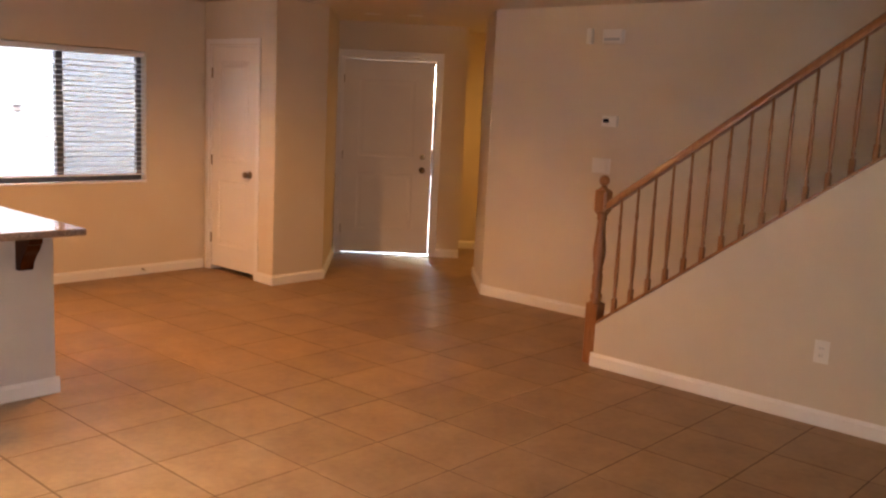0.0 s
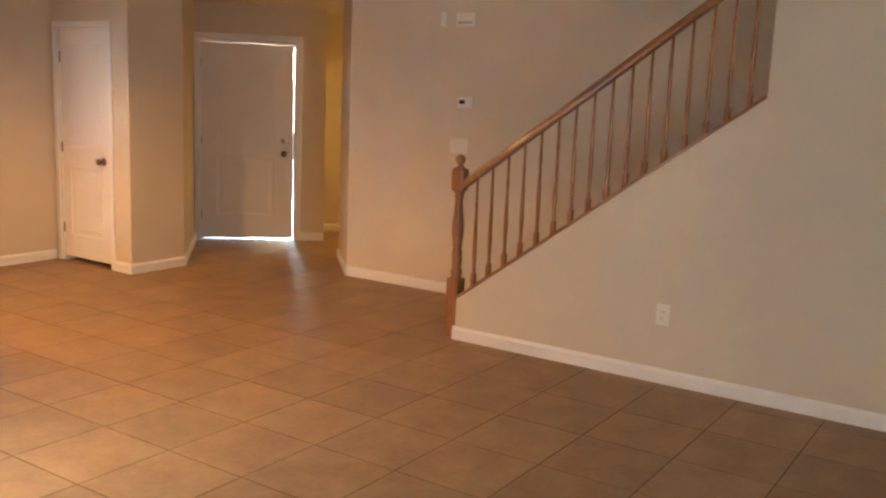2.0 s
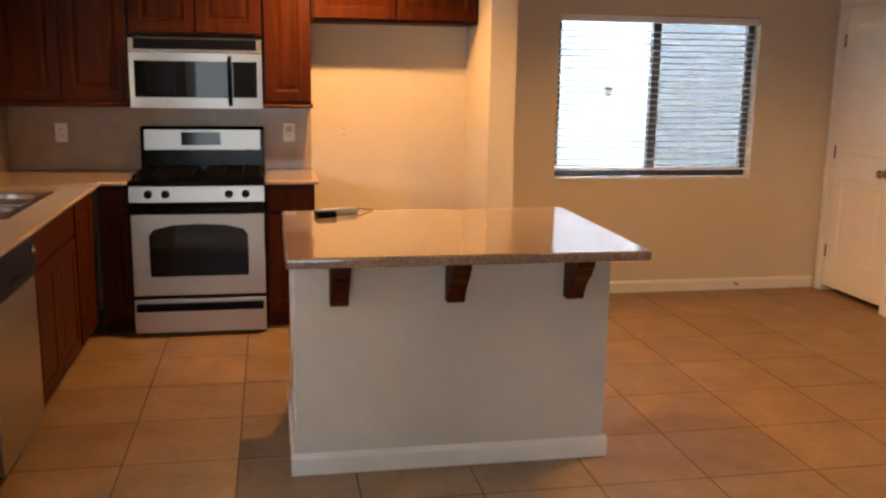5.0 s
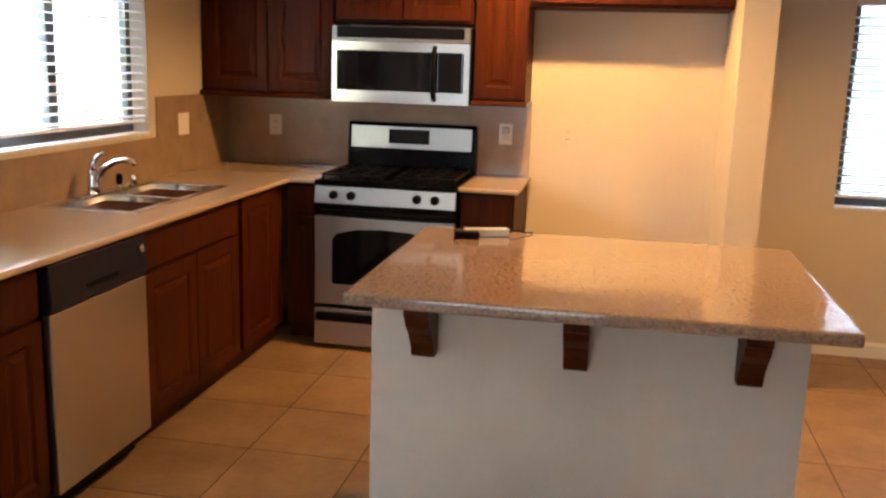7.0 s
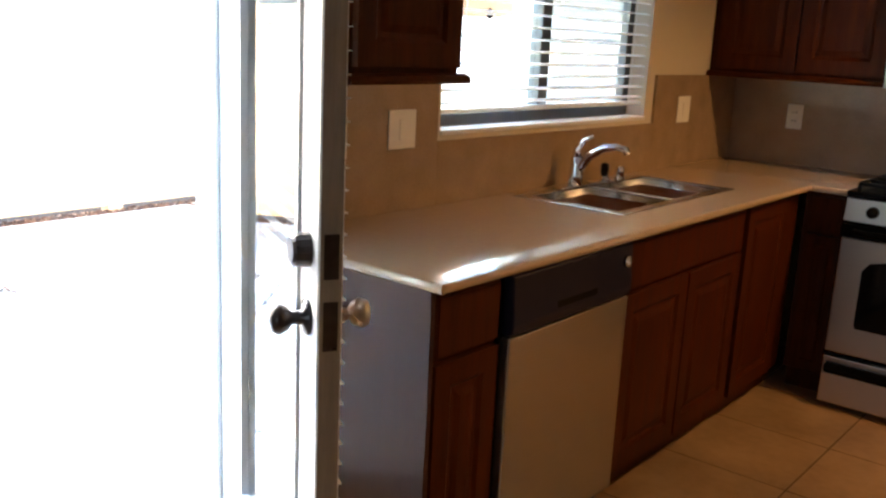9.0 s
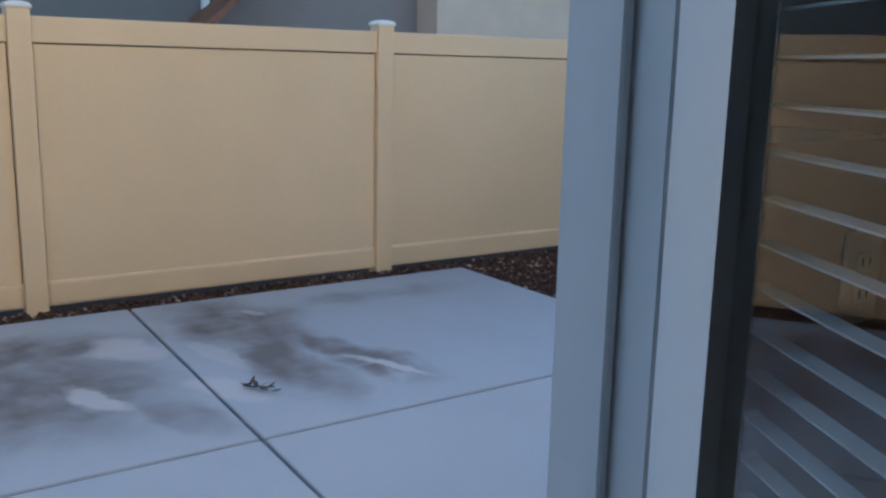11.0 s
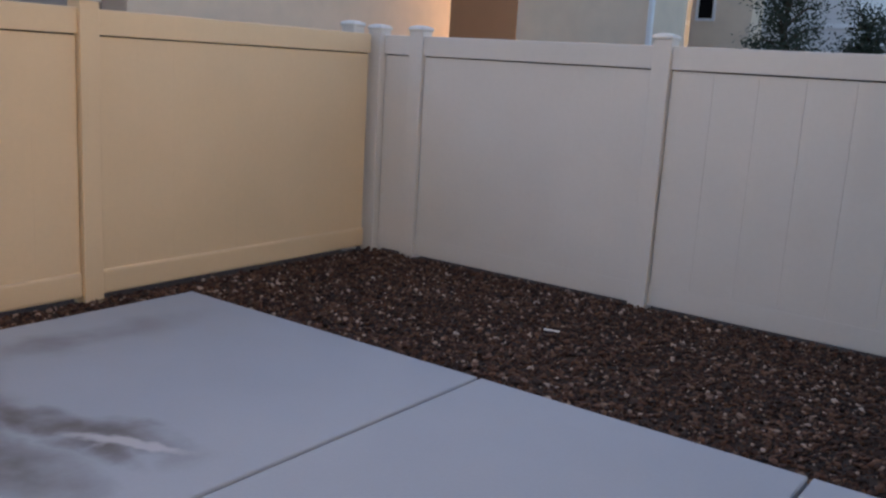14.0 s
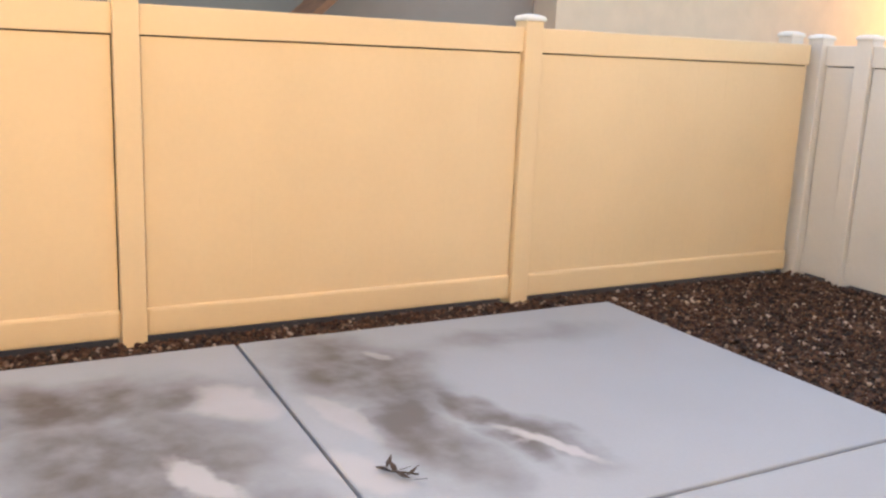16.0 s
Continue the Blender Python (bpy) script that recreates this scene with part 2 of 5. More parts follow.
ROOFT = material("clay_roof_tile", (0.30, 0.14, 0.075), 0.8, vary=0.2, scale=8)
LEAF = material("dark_leaf", (0.035, 0.05, 0.022), 0.6, vary=0.3, scale=8)
BARK = material("bark", (0.09, 0.065, 0.045), 0.9, vary=0.25, scale=20)
LAMPGL = glow("lit_lamp_glass", (1.0, 0.68, 0.35), 6.0)

# ---------------- the house: walls, ceiling, openings ----------------
H = 2.42
FD = pose(7.52, -0.405, 0, 0, 0, -45)      # the front door's wall, turned by 45 degrees


def wall_rects(u0, u1, z0, z1, openings):
    """Rectangles of a wall with openings (u0, u1, z0, z1), left to right."""
    out, u = [], u0
    for a, b, c, d in sorted(openings):
        if a > u:
            out.append((u, a, z0, z1))
        if c > z0:
            out.append((a, b, z0, c))
        if d < z1:
            out.append((a, b, d, z1))
        u = b
    if u < u1:
        out.append((u, u1, z0, z1))
    return out


def wall_along_y(name, x0, x1, y0, y1, openings=(), top=H, mat=WALL, label=""):
    bm = boxes(*[(x0, x1, a, b, c, d) for a, b, c, d in wall_rects(y0, y1, -0.2, top, openings)])
    return solid(name, bm, mat, label or "beige painted plaster wall", kind="structure", category="wall")


def wall_along_x(name, y0, y1, x0, x1, openings=(), top=H, mat=WALL, label=""):
    bm = boxes(*[(a, b, y0, y1, c, d) for a, b, c, d in wall_rects(x0, x1, -0.2, top, openings)])
    return solid(name, bm, mat, label or "beige painted plaster wall", kind="structure", category="wall")


KW = (-2.28, -0.93, 1.14, 2.10)            # kitchen window opening
PD = (-3.93, -3.05, -0.2, 2.07)            # patio door opening
DW = (3.52, 4.986, 0.83, 1.944)            # dining window opening
wall_along_y("wall_west", -0.14, 0.0, -9.4, 0.14, [PD, KW], top=5.6)
wall_along_x("wall_north", 0.0, 0.14, 0.0, 7.10, [DW], top=5.6)
wall_along_x("wall_south", -9.4, -9.26, 0.0, 6.98, [(0.35, 2.35, 0.9, 2.1)], top=5.6)
# unseen backing panel, added so no sky light enters past the area lamp
solid("back_opening_block", boxes((0.30, 2.40, -9.48, -9.402, 0.85, 2.15)), CEIL, "unseen pale panel added to block sky light at the back opening", "shade", kind="structure")
wall_along_y("wall_east", 6.836, 6.976, -9.26, -2.358, top=5.6)
wall_along_y("wall_stair_upper", 5.70, 5.82, -9.26, -6.118, top=5.2)
wall_along_y("wall_closet", 5.575, 5.695, -0.926, 0.0, [(-0.79, -0.085, -0.2, 2.045)])
wall_along_x("wall_closet_front", -1.046, -0.926, 5.575, 6.136)
wall_along_y("wall_refrigerator_pier", 2.88, 3.04, -0.684, 0.0)
# sloping knee wall under the banister
solid("wall_stair_knee", prism([(-4.235, -0.1), (-4.235, 0.275), (-6.118, 1.655), (-6.118, -0.1)], 5.70, 5.82, "x"),
      WALL, "sloping beige knee wall under the banister", "wall", kind="structure")
# stairwell: walls of the upper floor
solid("wall_stairwell_end", boxes((5.82, 6.836, -4.37, -4.25, H + 0.2, 5.2), (5.70, 5.82, -6.118, -4.25, H + 0.2, 5.2)), WALL,
      "beige wall above the stair opening", "wall", kind="structure")

# the entry: left side, door wall, bevelled corner, side hall
a45 = math.sqrt(0.5)


def entry_block(name, s0, s1, q0, q1, z0, z1, mat=WALL, label="beige painted plaster wall", rows=None):
    bm = boxes(*(rows or [(s0, s1, q0, q1, z0, z1)]))
    return solid(name, turned(bm, FD), mat, label, "wall", kind="structure")


entry_block("wall_entry_left", -0.646, -0.526, -1.432, 0.14, -0.2, H)
entry_block("wall_entry_door", 0, 0, 0, 0, 0, 0, rows=[(-0.526, -0.480, 0, 0.14, -0.2, H), (0.505, 0.81, 0, 0.14, -0.2, H),
                                                        (-0.480, 0.505, 0, 0.14, 2.075, H)])
entry_block("wall_entry_bevel", 0.895, 1.015, -1.865, -0.984, -0.2, H)
entry_block("wall_hall_near", 1.015, 3.1, -1.104, -0.984, -0.2, H)
entry_block("wall_hall_far", 0.69, 3.1, 0.67, 0.79, -0.2, H)
entry_block("wall_hall_side", 0.69, 0.81, 0.14, 0.67, -0.2, H)
entry_block("wall_hall_end", 3.1, 3.22, -1.104, 0.79, -0.2, H)

bm = boxes((-0.14, 5.70, -9.4, 0.14, H, H + 0.2), (5.70, 10.6, -4.25, 1.2, H, H + 0.2))
solid("ceiling", bm, CEIL, "cream painted ceiling", "ceiling", kind="structure")
solid("ceiling_upper", boxes((5.5, 7.0, -9.4, -4.2, 5.2, 5.4)), CEIL, "cream ceiling over the stairwell", "ceiling", kind="structure")
bm = prism([(-1.0, 5.5), (4.0, 7.6), (9.5, 5.5)], -10.0, 0.8, "y")
solid("roof", bm, ROOFT, "clay tile roof of the house", "roof", kind="structure")


def baseboard(name, bm):
    return solid(name, bm, TRIM, "white painted wooden baseboard", "baseboard", kind="structure")


BH, BT = 0.086, 0.016


def base_x(x0, x1, y, side):
    """Along x; side -1: proud towards -y."""
    p = [(y, 0), (y + side * BT, 0), (y + side * BT, BH - 0.018), (y + side * 0.006, BH), (y, BH)]
    return prism(p, x0, x1, "x")


def base_y(y0, y1, x, side):
    p = [(x, 0), (x + side * BT, 0), (x + side * BT, BH - 0.018), (x + side * 0.006, BH), (x, BH)]
    return prism(p, y0, y1, "y")


baseboard("baseboard_dining", base_x(3.04, 5.56, 0.0, -1))
baseboard("baseboard_pier", base_x(2.88, 3.04, -0.684, -1))
baseboard("baseboard_pier_side", base_y(-0.68, -0.02, 3.04, 1))
baseboard("baseboard_pier_inside", base_y(-0.68, -0.02, 2.88, -1))
baseboard("baseboard_refrigerator", base_x(1.86, 2.86, 0.0, -1))
baseboard("baseboard_closet", base_y(-1.046, -0.835, 5.575, -1))
baseboard("baseboard_closet_front", base_x(5.56, 6.15, -1.046, -1))
baseboard("baseboard_east", base_y(-4.24, -2.364, 6.836, -1))
baseboard("baseboard_stair", base_y(-9.26, -4.235, 5.70, -1))
baseboard("baseboard_stair_end", boxes((5.684, 5.82, -4.235, -4.219, 0, BH)))
baseboard("baseboard_entry_left", turned(base_y(-1.43, 0.0, -0.526, 1), FD))
baseboard("baseboard_entry_bevel", turned(base_y(-1.865, -0.984, 0.895, -1), FD))
baseboard("baseboard_entry_door", turned(base_x(0.565, 0.81, 0.0, -1), FD))
baseboard("baseboard_hall", turned(base_x(0.81, 3.1, 0.67, -1), FD))
baseboard("baseboard_west", base_y(-9.2, -3.99, 0.0, 1))


# ---------------- windows with blinds ----------------
def screen_mesh():
    """Fine grey netting: part of the light passes between the threads."""
    m = bpy.data.materials.new("insect_screen")
    m.use_nodes = True
    n, l = m.node_tree.nodes, m.node_tree.links
    b = n["Principled BSDF"]
    b.inputs["Base Color"].default_value = (0.16, 0.17, 0.18, 1)
    b.inputs["Alpha"].default_value = 0.4
    return m


SCREEN = screen_mesh()


def window(name, m, w, h, label, depth=0.14, tilt=-5):
    """Sliding window in its opening; local x along the wall, y outwards, z up from the sill; m sets it into the wall."""
    th = thing(name, (0, 0, 0), label, "window", kind="structure")

    def p(nm, bm, mat, parent=th, lab="", smooth=False):
        return part(nm, bm, mat, parent, lab, smooth)
    y0, y1 = depth - 0.055, depth - 0.015
    f = 0.045
    fr = p("window_frame", boxes((0, w, y0, y1, 0, f), (0, w, y0, y1, h - f, h), (0, f, y0, y1, f, h - f), (w - f, w, y0, y1, f, h - f), bevel=0.004), ALU)
    p("mullion", boxes((w / 2 - 0.03, w / 2 + 0.03, y0 - 0.012, y1 + 0.004, f, h - f), bevel=0.004), ALU, fr)
    p("pane", boxes((f, w / 2 - 0.03, y0 + 0.015, y0 + 0.02, f, h - f)), GLASS).visible_shadow = False
    p("pane", boxes((w / 2 + 0.03, w - f, y0 + 0.003, y0 + 0.008, f, h - f)), GLASS).visible_shadow = False
    p("insect_screen", boxes((w / 2 + 0.03, w - f, y1 - 0.004, y1 - 0.002, f, h - f)), SCREEN, th, "fine grey insect screen")
    p("window_sill", boxes((0.0, w, -0.008, y0, -0.012, 0.004), bevel=0.003), TRIM, th, "white painted sill")
    th.matrix_basis = m
    # the blind hangs inside the opening
    bl = thing("window_blind", (0, 0, 0), "white horizontal slat blind, lowered with open slats", "blind")
    p("headrail", boxes((0.006, w - 0.006, 0.01, 0.06, h - 0.05, h - 0.004), bevel=0.004), SLATW, bl)
    n = int((h - 0.14) / 0.042)
    slat = bmesh.new()
    hw = 0.024
    rows = []
    for i in range(6):
        t = i / 5 * 2 - 1
        yy, zz = t * hw, 0.004 * (1 - t * t)
        rows.append([slat.verts.new((x, yy, zz)) for x in (0.008, w - 0.008)] + [slat.verts.new((x, yy, zz - 0.0022)) for x in (0.008, w - 0.008)])
    for a, b in zip(rows, rows[1:]):
        slat.faces.new((a[0], a[1], b[1], b[0]))
        slat.faces.new((a[2], b[2], b[3], a[3]))
    for a in (rows[0], rows[-1]):
        slat.faces.new((a[0], a[2], a[3], a[1]))
    bmesh.ops.recalc_face_normals(slat, faces=slat.faces)
    me = mesh_of(slat, "slat", THINSLAT)
    for i in range(n):
        s = new("slat", me)
        s.parent = bl
        s.matrix_basis = pose(0, 0.035, 0.085 + i * (h - 0.155) / n, tilt + 1.5 * math.sin(i * 2.3), 0, 0)
    p("bottom_rail", boxes((0.008, w - 0.008, 0.014, 0.056, 0.052, 0.066), bevel=0.004), SLATW, bl)
    for x in (0.12, w / 2, w - 0.12):
        p("ladder_cord", tube([(x, 0.012, 0.055), (x, 0.012, h - 0.05)], 0.0012, 5), SLATW, bl)
    bl.matrix_basis = m
    return th, bl


window("window_1", pose(DW[0], 0.0, DW[2]), DW[1] - DW[0], DW[3] - DW[2], "sliding window with a dark frame and white sill", tilt=-5)
window("window_2", pose(0.0, KW[0], KW[2], 0, 0, 90), KW[1] - KW[0], KW[3] - KW[2], "sliding kitchen window with a dark frame", tilt=4)
for nm, m, r in (("a", pose(3.915, 0.084, 1.428), 0.034), ("b", pose(-0.084, -1.945, 1.517, 0, 0, 90), 0.018)):
    th = thing("window_sticker", (0, 0, 0), "small dark round sticker with a pale band on the pane", "sticker")
    part("disc", lathe([(0.0, 0.0), (r, 0.0), (r, -0.001), (0.0, -0.001)], (0, 0, 0), 16, "y"), BLACKMAT, th)
    part("band", boxes((-r * 1.1, r * 1.1, -0.002, -0.001, -r * 0.28, r * 0.28)), PLASTIC, th)
    th.matrix_basis = m


# ---------------- doors ----------------
def panel_face(bm, u0, u1, z0, z1, y, depth, edge=0.035):
    """A raised panel's moulding: a sunk border and a proud field, on a face at y looking to -y."""
    rings = [(0, 0.0), (0.012, depth), (edge, depth), (edge + 0.02, depth * 0.25)]
    loops = []
    for o, d in rings:
        loops.append([bm.verts.new(v) for v in ((u0 + o, y + d, z0 + o), (u1 - o, y + d, z0 + o), (u1 - o, y + d, z1 - o), (u0 + o, y + d, z1 - o))])
    for a, b in zip(loops, loops[1:]):
        for i in range(4):
            bm.faces.new((a[i], a[(i + 1) % 4], b[(i + 1) % 4], b[i]))
    bm.faces.new(loops[-1])


def slab_with_panels(w, h, thick, panels, depth=0.006, edge=0.035, bevel=0.003):
    """A door leaf, front at y=0 looking to -y, with sunk panels (u0, u1, z0, z1) one above another."""
    bm = bmesh.new()
    zs = sorted({0.0, h, *[p[2] for p in panels], *[p[3] for p in panels]})
    us = sorted({0.0, w, *[p[0] for p in panels], *[p[1] for p in panels]})
    for z0, z1 in zip(zs, zs[1:]):
        for u0, u1 in zip(us, us[1:]):
            if any(p[0] <= u0 and u1 <= p[1] and p[2] <= z0 and z1 <= p[3] for p in panels):
                continue
            bm.faces.new([bm.verts.new(v) for v in ((u0, 0, z0), (u1, 0, z0), (u1, 0, z1), (u0, 0, z1))])
    for u0, u1, z0, z1 in panels:
        panel_face(bm, u0, u1, z0, z1, 0.0, depth, edge)
    t = thick
    for quad in (((0, 0, 0), (0, 0, h), (0, t, h), (0, t, 0)), ((w, 0, 0), (w, t, 0), (w, t, h), (w, 0, h)),
                 ((0, 0, 0), (0, t, 0), (w, t, 0), (w, 0, 0)), ((0, 0, h), (w, 0, h), (w, t, h), (0, t, h)),
                 ((0, t, 0), (0, t, h), (w, t, h), (w, t, 0))):
        bm.faces.new([bm.verts.new(v) for v in quad])
    bmesh.ops.remove_doubles(bm, verts=bm.verts, dist=0.0004)
    bmesh.ops.recalc_face_normals(bm, faces=bm.faces)
    return bm


def knob(parent, name, at, mat, out=-1):
    """A round door knob on a rose, standing out along local y."""
    pr = [(0.0, 0), (0.033, 0.0), (0.033, 0.006), (0.014, 0.012), (0.012, 0.03), (0.022, 0.038), (0.029, 0.052), (0.024, 0.066), (0.0, 0.07)]
    return part(name, lathe([(r, out * h) for r, h in pr], at, 16, "y"), mat, parent, smooth=True)


def hinge(parent, x, y, z, mat):
    return part("hinge", boxes((x - 0.012, x + 0.012, y - 0.006, y + 0.004, z - 0.045, z + 0.045), bevel=0.002), mat, parent)


# closet door, facing -x: local x runs towards -y, local -y looks to -x
cd = thing("door_1", (0, 0, 0), "closed white two-panel closet door with a bronze knob", "door", kind="structure")
lw = 0.665
leaf = part("leaf", turned(slab_with_panels(lw, 1.985, 0.035, [(0.105, lw - 0.105, 0.20, 0.80), (0.105, lw - 0.105, 0.97, 1.86)]), Matrix.Translation((0.018, 0.012, 0.045))), DOORP, cd)
knob(cd, "knob", (0.60, 0.012, 0.925), BRASS)
for z in (0.30, 1.02, 1.80):
    hinge(cd, 0.014, 0.008, z, BRASS)
part("casing", boxes((-0.052, -0.003, -0.015, 0.0, 0, 2.05), (lw + 0.036, lw + 0.085, -0.015, 0.0, 0, 2.05), (-0.052, lw + 0.085, -0.015, 0.0, 2.05, 2.098), bevel=0.004), TRIM, cd)
part("jamb", boxes((-0.003, 0.014, 0.0, 0.12, 0, 2.032), (lw + 0.021, lw + 0.038, 0.0, 0.12, 0, 2.032), (-0.003, lw + 0.038, 0.0, 0.12, 2.032, 2.045)), TRIM, cd)
cd.matrix_basis = pose(5.575, -0.087, 0, 0, 0, -90)

# front door, in the turned wall, not quite shut
fd = thing("door_2", (0, 0, 0), "cream front door with daylight at its edge and threshold", "door", kind="structure")
part("casing", boxes((-0.545, -0.478, -0.016, 0, 0, 2.07), (0.503, 0.565, -0.016, 0, 0, 2.07), (-0.545, 0.565, -0.016, 0, 2.07, 2.135), bevel=0.004), TRIM, fd)
part("jamb", boxes((-0.478, -0.462, 0, 0.14, 0, 2.06), (0.487, 0.503, 0, 0.14, 0, 2.06), (-0.478, 0.503, 0, 0.14, 2.045, 2.07)), TRIM, fd)
part("threshold", boxes((-0.462, 0.487, 0.0, 0.14, -0.02, 0.012), bevel=0.004), NICKEL, fd)
part("strike_plate", boxes((0.480, 0.487, 0.05, 0.08, 0.86, 1.14)), BRASS, fd)
fd.matrix_basis = FD
fl = thing("front_door_leaf", (0, 0, 0), "cream flush front door leaf, slightly ajar", "door")
part("leaf", turned(slab_with_panels(0.938, 2.014, 0.044, [(0.16, 0.745, 0.25, 0.85), (0.16, 0.745, 1.02, 1.82)], depth=0.0025), Matrix.Translation((0, 0, 0.024))), DOORP, fl)
knob(fl, "knob", (0.845, 0, 0.92), BRASS)
part("deadbolt", lathe([(0, 0), (0.03, 0), (0.028, -0.02), (0.0, -0.022)], (0.845, 0, 1.06), 16, "y"), BRASS, fl)
for z in (0.27, 1.05, 1.84):
    hinge(fl, -0.006, -0.002, z, BRASS)
part("stop", boxes((-0.462, -0.44, 0.07, 0.09, 0, 2.045), (-0.44, 0.487, 0.07, 0.09, 2.02, 2.045)), TRIM, fd)
fl.matrix_basis = FD @ pose(-0.461, 0.012, 0, 0, 0, -1.6)
# daylight porch behind the front door
solid("porch_ground", turned(boxes((-1.6, 0.55, 0.14, 2.6, -0.25, -0.06)), FD), CONC, "grey concrete porch", "porch", kind="structure")

# patio door: opening, jamb, open leaf with a long pane and a blind
pdj = thing("door_3", (0, 0, 0), "patio doorway with a pale painted jamb", "doorway", kind="structure")
DJ = material("pale_jamb_paint", (0.64, 0.655, 0.67), 0.4, vary=0.03)
part("jamb", boxes((-0.16, 0.0, -3.08, -3.05, -0.1, 2.07), (-0.16, 0.0, -3.93, -3.90, -0.1, 2.07), (-0.16, 0.0, -3.90, -3.08, 2.04, 2.07), bevel=0.003), DJ, pdj)
part("stop", boxes((-0.10, -0.055, -3.095, -3.08, 0, 2.04), (-0.10, -0.055, -3.90, -3.885, 0, 2.04), (-0.10, -0.055, -3.885, -3.095, 2.025, 2.04), bevel=0.003), DJ, pdj)
part("casing", boxes((0.0, 0.015, -3.066, -3.01, 0, 2.05), (0.0, 0.015, -3.97, -3.914, 0, 2.05), (0.0, 0.015, -3.97, -3.01, 2.05, 2.11), bevel=0.004), DJ, pdj)
part("threshold", boxes((-0.17, 0.0, -3.90, -3.08, -0.06, 0.012), bevel=0.005), NICKEL, pdj)
pl = thing("patio_door_leaf", (0, 0, 0), "white patio door with a full-length glass pane, standing open", "door")
w, h, t = 0.81, 2.01, 0.045          # local x from the hinge to the latch, outer face at y=0 looking to -y
st = 0.125
part("stile", boxes((0, st, 0, t, 0, h), bevel=0.004), DJ, pl)
part("stile", boxes((w - st, w, 0, t, 0, h), bevel=0.004), DJ, pl)
part("rail", boxes((st, w - st, 0, t, 0, 0.24), bevel=0.004), DJ, pl)
part("rail", boxes((st, w - st, 0, t, h - st, h), bevel=0.004), DJ, pl)
part("pane", boxes((st, w - st, 0.012, 0.018, 0.24, h - st)), GLASS, pl)
part("glazing_bead", boxes((st, st + 0.014, -0.006, 0.012, 0.24, h - st), (w - st - 0.014, w - st, -0.006, 0.012, 0.24, h - st),
                           (st, w - st, -0.006, 0.012, 0.24, 0.254), (st, w - st, -0.006, 0.012, h - st - 0.014, h - st)), DJ, pl)
knob(pl, "knob", (w - 0.065, 0, 0.915), DARKBRONZE)
part("edge_strip", boxes((w, w + 0.001, 0.003, t - 0.003, 0.004, h - 0.004)), DOOREDGE, pl, "grey-brown strip on the door edge, darker than the leaf")
knob(pl, "inner_knob", (w - 0.065, t, 0.915), NICKEL, 1)
part("deadbolt", lathe([(0, 0), (0.032, 0), (0.03, -0.028), (0.024, -0.034), (0.0, -0.034)], (w - 0.065, 0, 1.04), 16, "y"), DARKBRONZE, pl)
part("latch_plate", boxes((w - 0.001, w + 0.002, 0.009, 0.036, 0.87, 0.96)), DARKBRONZE, pl)
part("latch_plate", boxes((w - 0.001, w + 0.002, 0.009, 0.036, 1.0, 1.08)), DARKBRONZE, pl)
for z in (0.2, 1.0, 1.8):
    hinge(pl, -0.004, 0.03, z, NICKEL)
PLM = pose(0.012, -3.092, 0.015, 0, 0, LEAF_TURN)
pl.matrix_basis = PLM
db = thing("door_blind", (0, 0, 0), "white slat blind on the inner face of the patio door", "blind")
part("headrail", boxes((st - 0.03, w - st + 0.06, t, t + 0.03, h - 0.10, h - 0.065), bevel=0.003), SLATW, db)
part("bottom_rail", boxes((st - 0.03, w - st + 0.06, t + 0.004, t + 0.026, 0.13, 0.145), bevel=0.003), SLATW, db)
sl = mesh_of(boxes((st - 0.03, w - st + 0.06, -0.009, 0.009, -0.001, 0.001)), "slat", SLATW)
for i in range(43):
    o = new("slat", sl)
    o.parent = db
    o.matrix_basis = pose(0, t + 0.017, 0.17 + i * 0.0405, 5, 0, 0)
db.matrix_basis = PLM


# ---------------- stairs and banister ----------------
RISE, RUN = 0.178, 0.243
st_ob = thing("staircase", (6.33, -4.3, 0), "carpeted straight staircase beside the knee wall", "stairs", kind="structure")
for i in range(14):
    y = -4.26 - i * RUN
    part("step", boxes((5.82, 6.836, y - RUN - 0.02, y, -0.02 if i < 1 else (i - 1) * RISE, (i + 1) * RISE), bevel=0.012), STAIRC, st_ob)
solid("wall_under_landing", boxes((5.82, 6.836, -9.26, -7.66, 0, 2.50)), WALL, "beige wall under the upper landing", "wall", kind="structure")
ban = thing("banister", (5.76, -4.19, 0), "turned oak banister with a ball-topped newel post", "banister")
SL = (1.655 - 0.275) / (6.118 - 4.235)


def knee(y):
    return 0.275 + (-4.235 - y) * SL


cap = prism([(-4.235, 0.277), (-4.235, 0.297), (-6.118, 1.677), (-6.118, 1.657)], 5.692, 5.828, "x")
part("cap_rail", cap, OAK, ban)
nx, ny = 5.76, -4.185
part("newel_base", boxes((nx - 0.046, nx + 0.046, ny - 0.046, ny + 0.046, 0.0, 0.40), bevel=0.006), OAK, ban)
part("newel_block", boxes((nx - 0.046, nx + 0.046, ny - 0.046, ny + 0.046, 0.985, 1.135), bevel=0.014), OAK, ban)
prof = [(0.044, 0.40), (0.03, 0.415), (0.038, 0.43), (0.038, 0.455), (0.027, 0.47), (0.033, 0.50), (0.034, 0.58), (0.026, 0.605), (0.034, 0.62), (0.029, 0.635),
        (0.040, 0.70), (0.041, 0.75), (0.030, 0.86), (0.025, 0.93), (0.034, 0.95), (0.028, 0.965), (0.044, 0.986)]
part("newel_turning", lathe(prof, (nx, ny, 0), 20), OAK, ban, smooth=True)
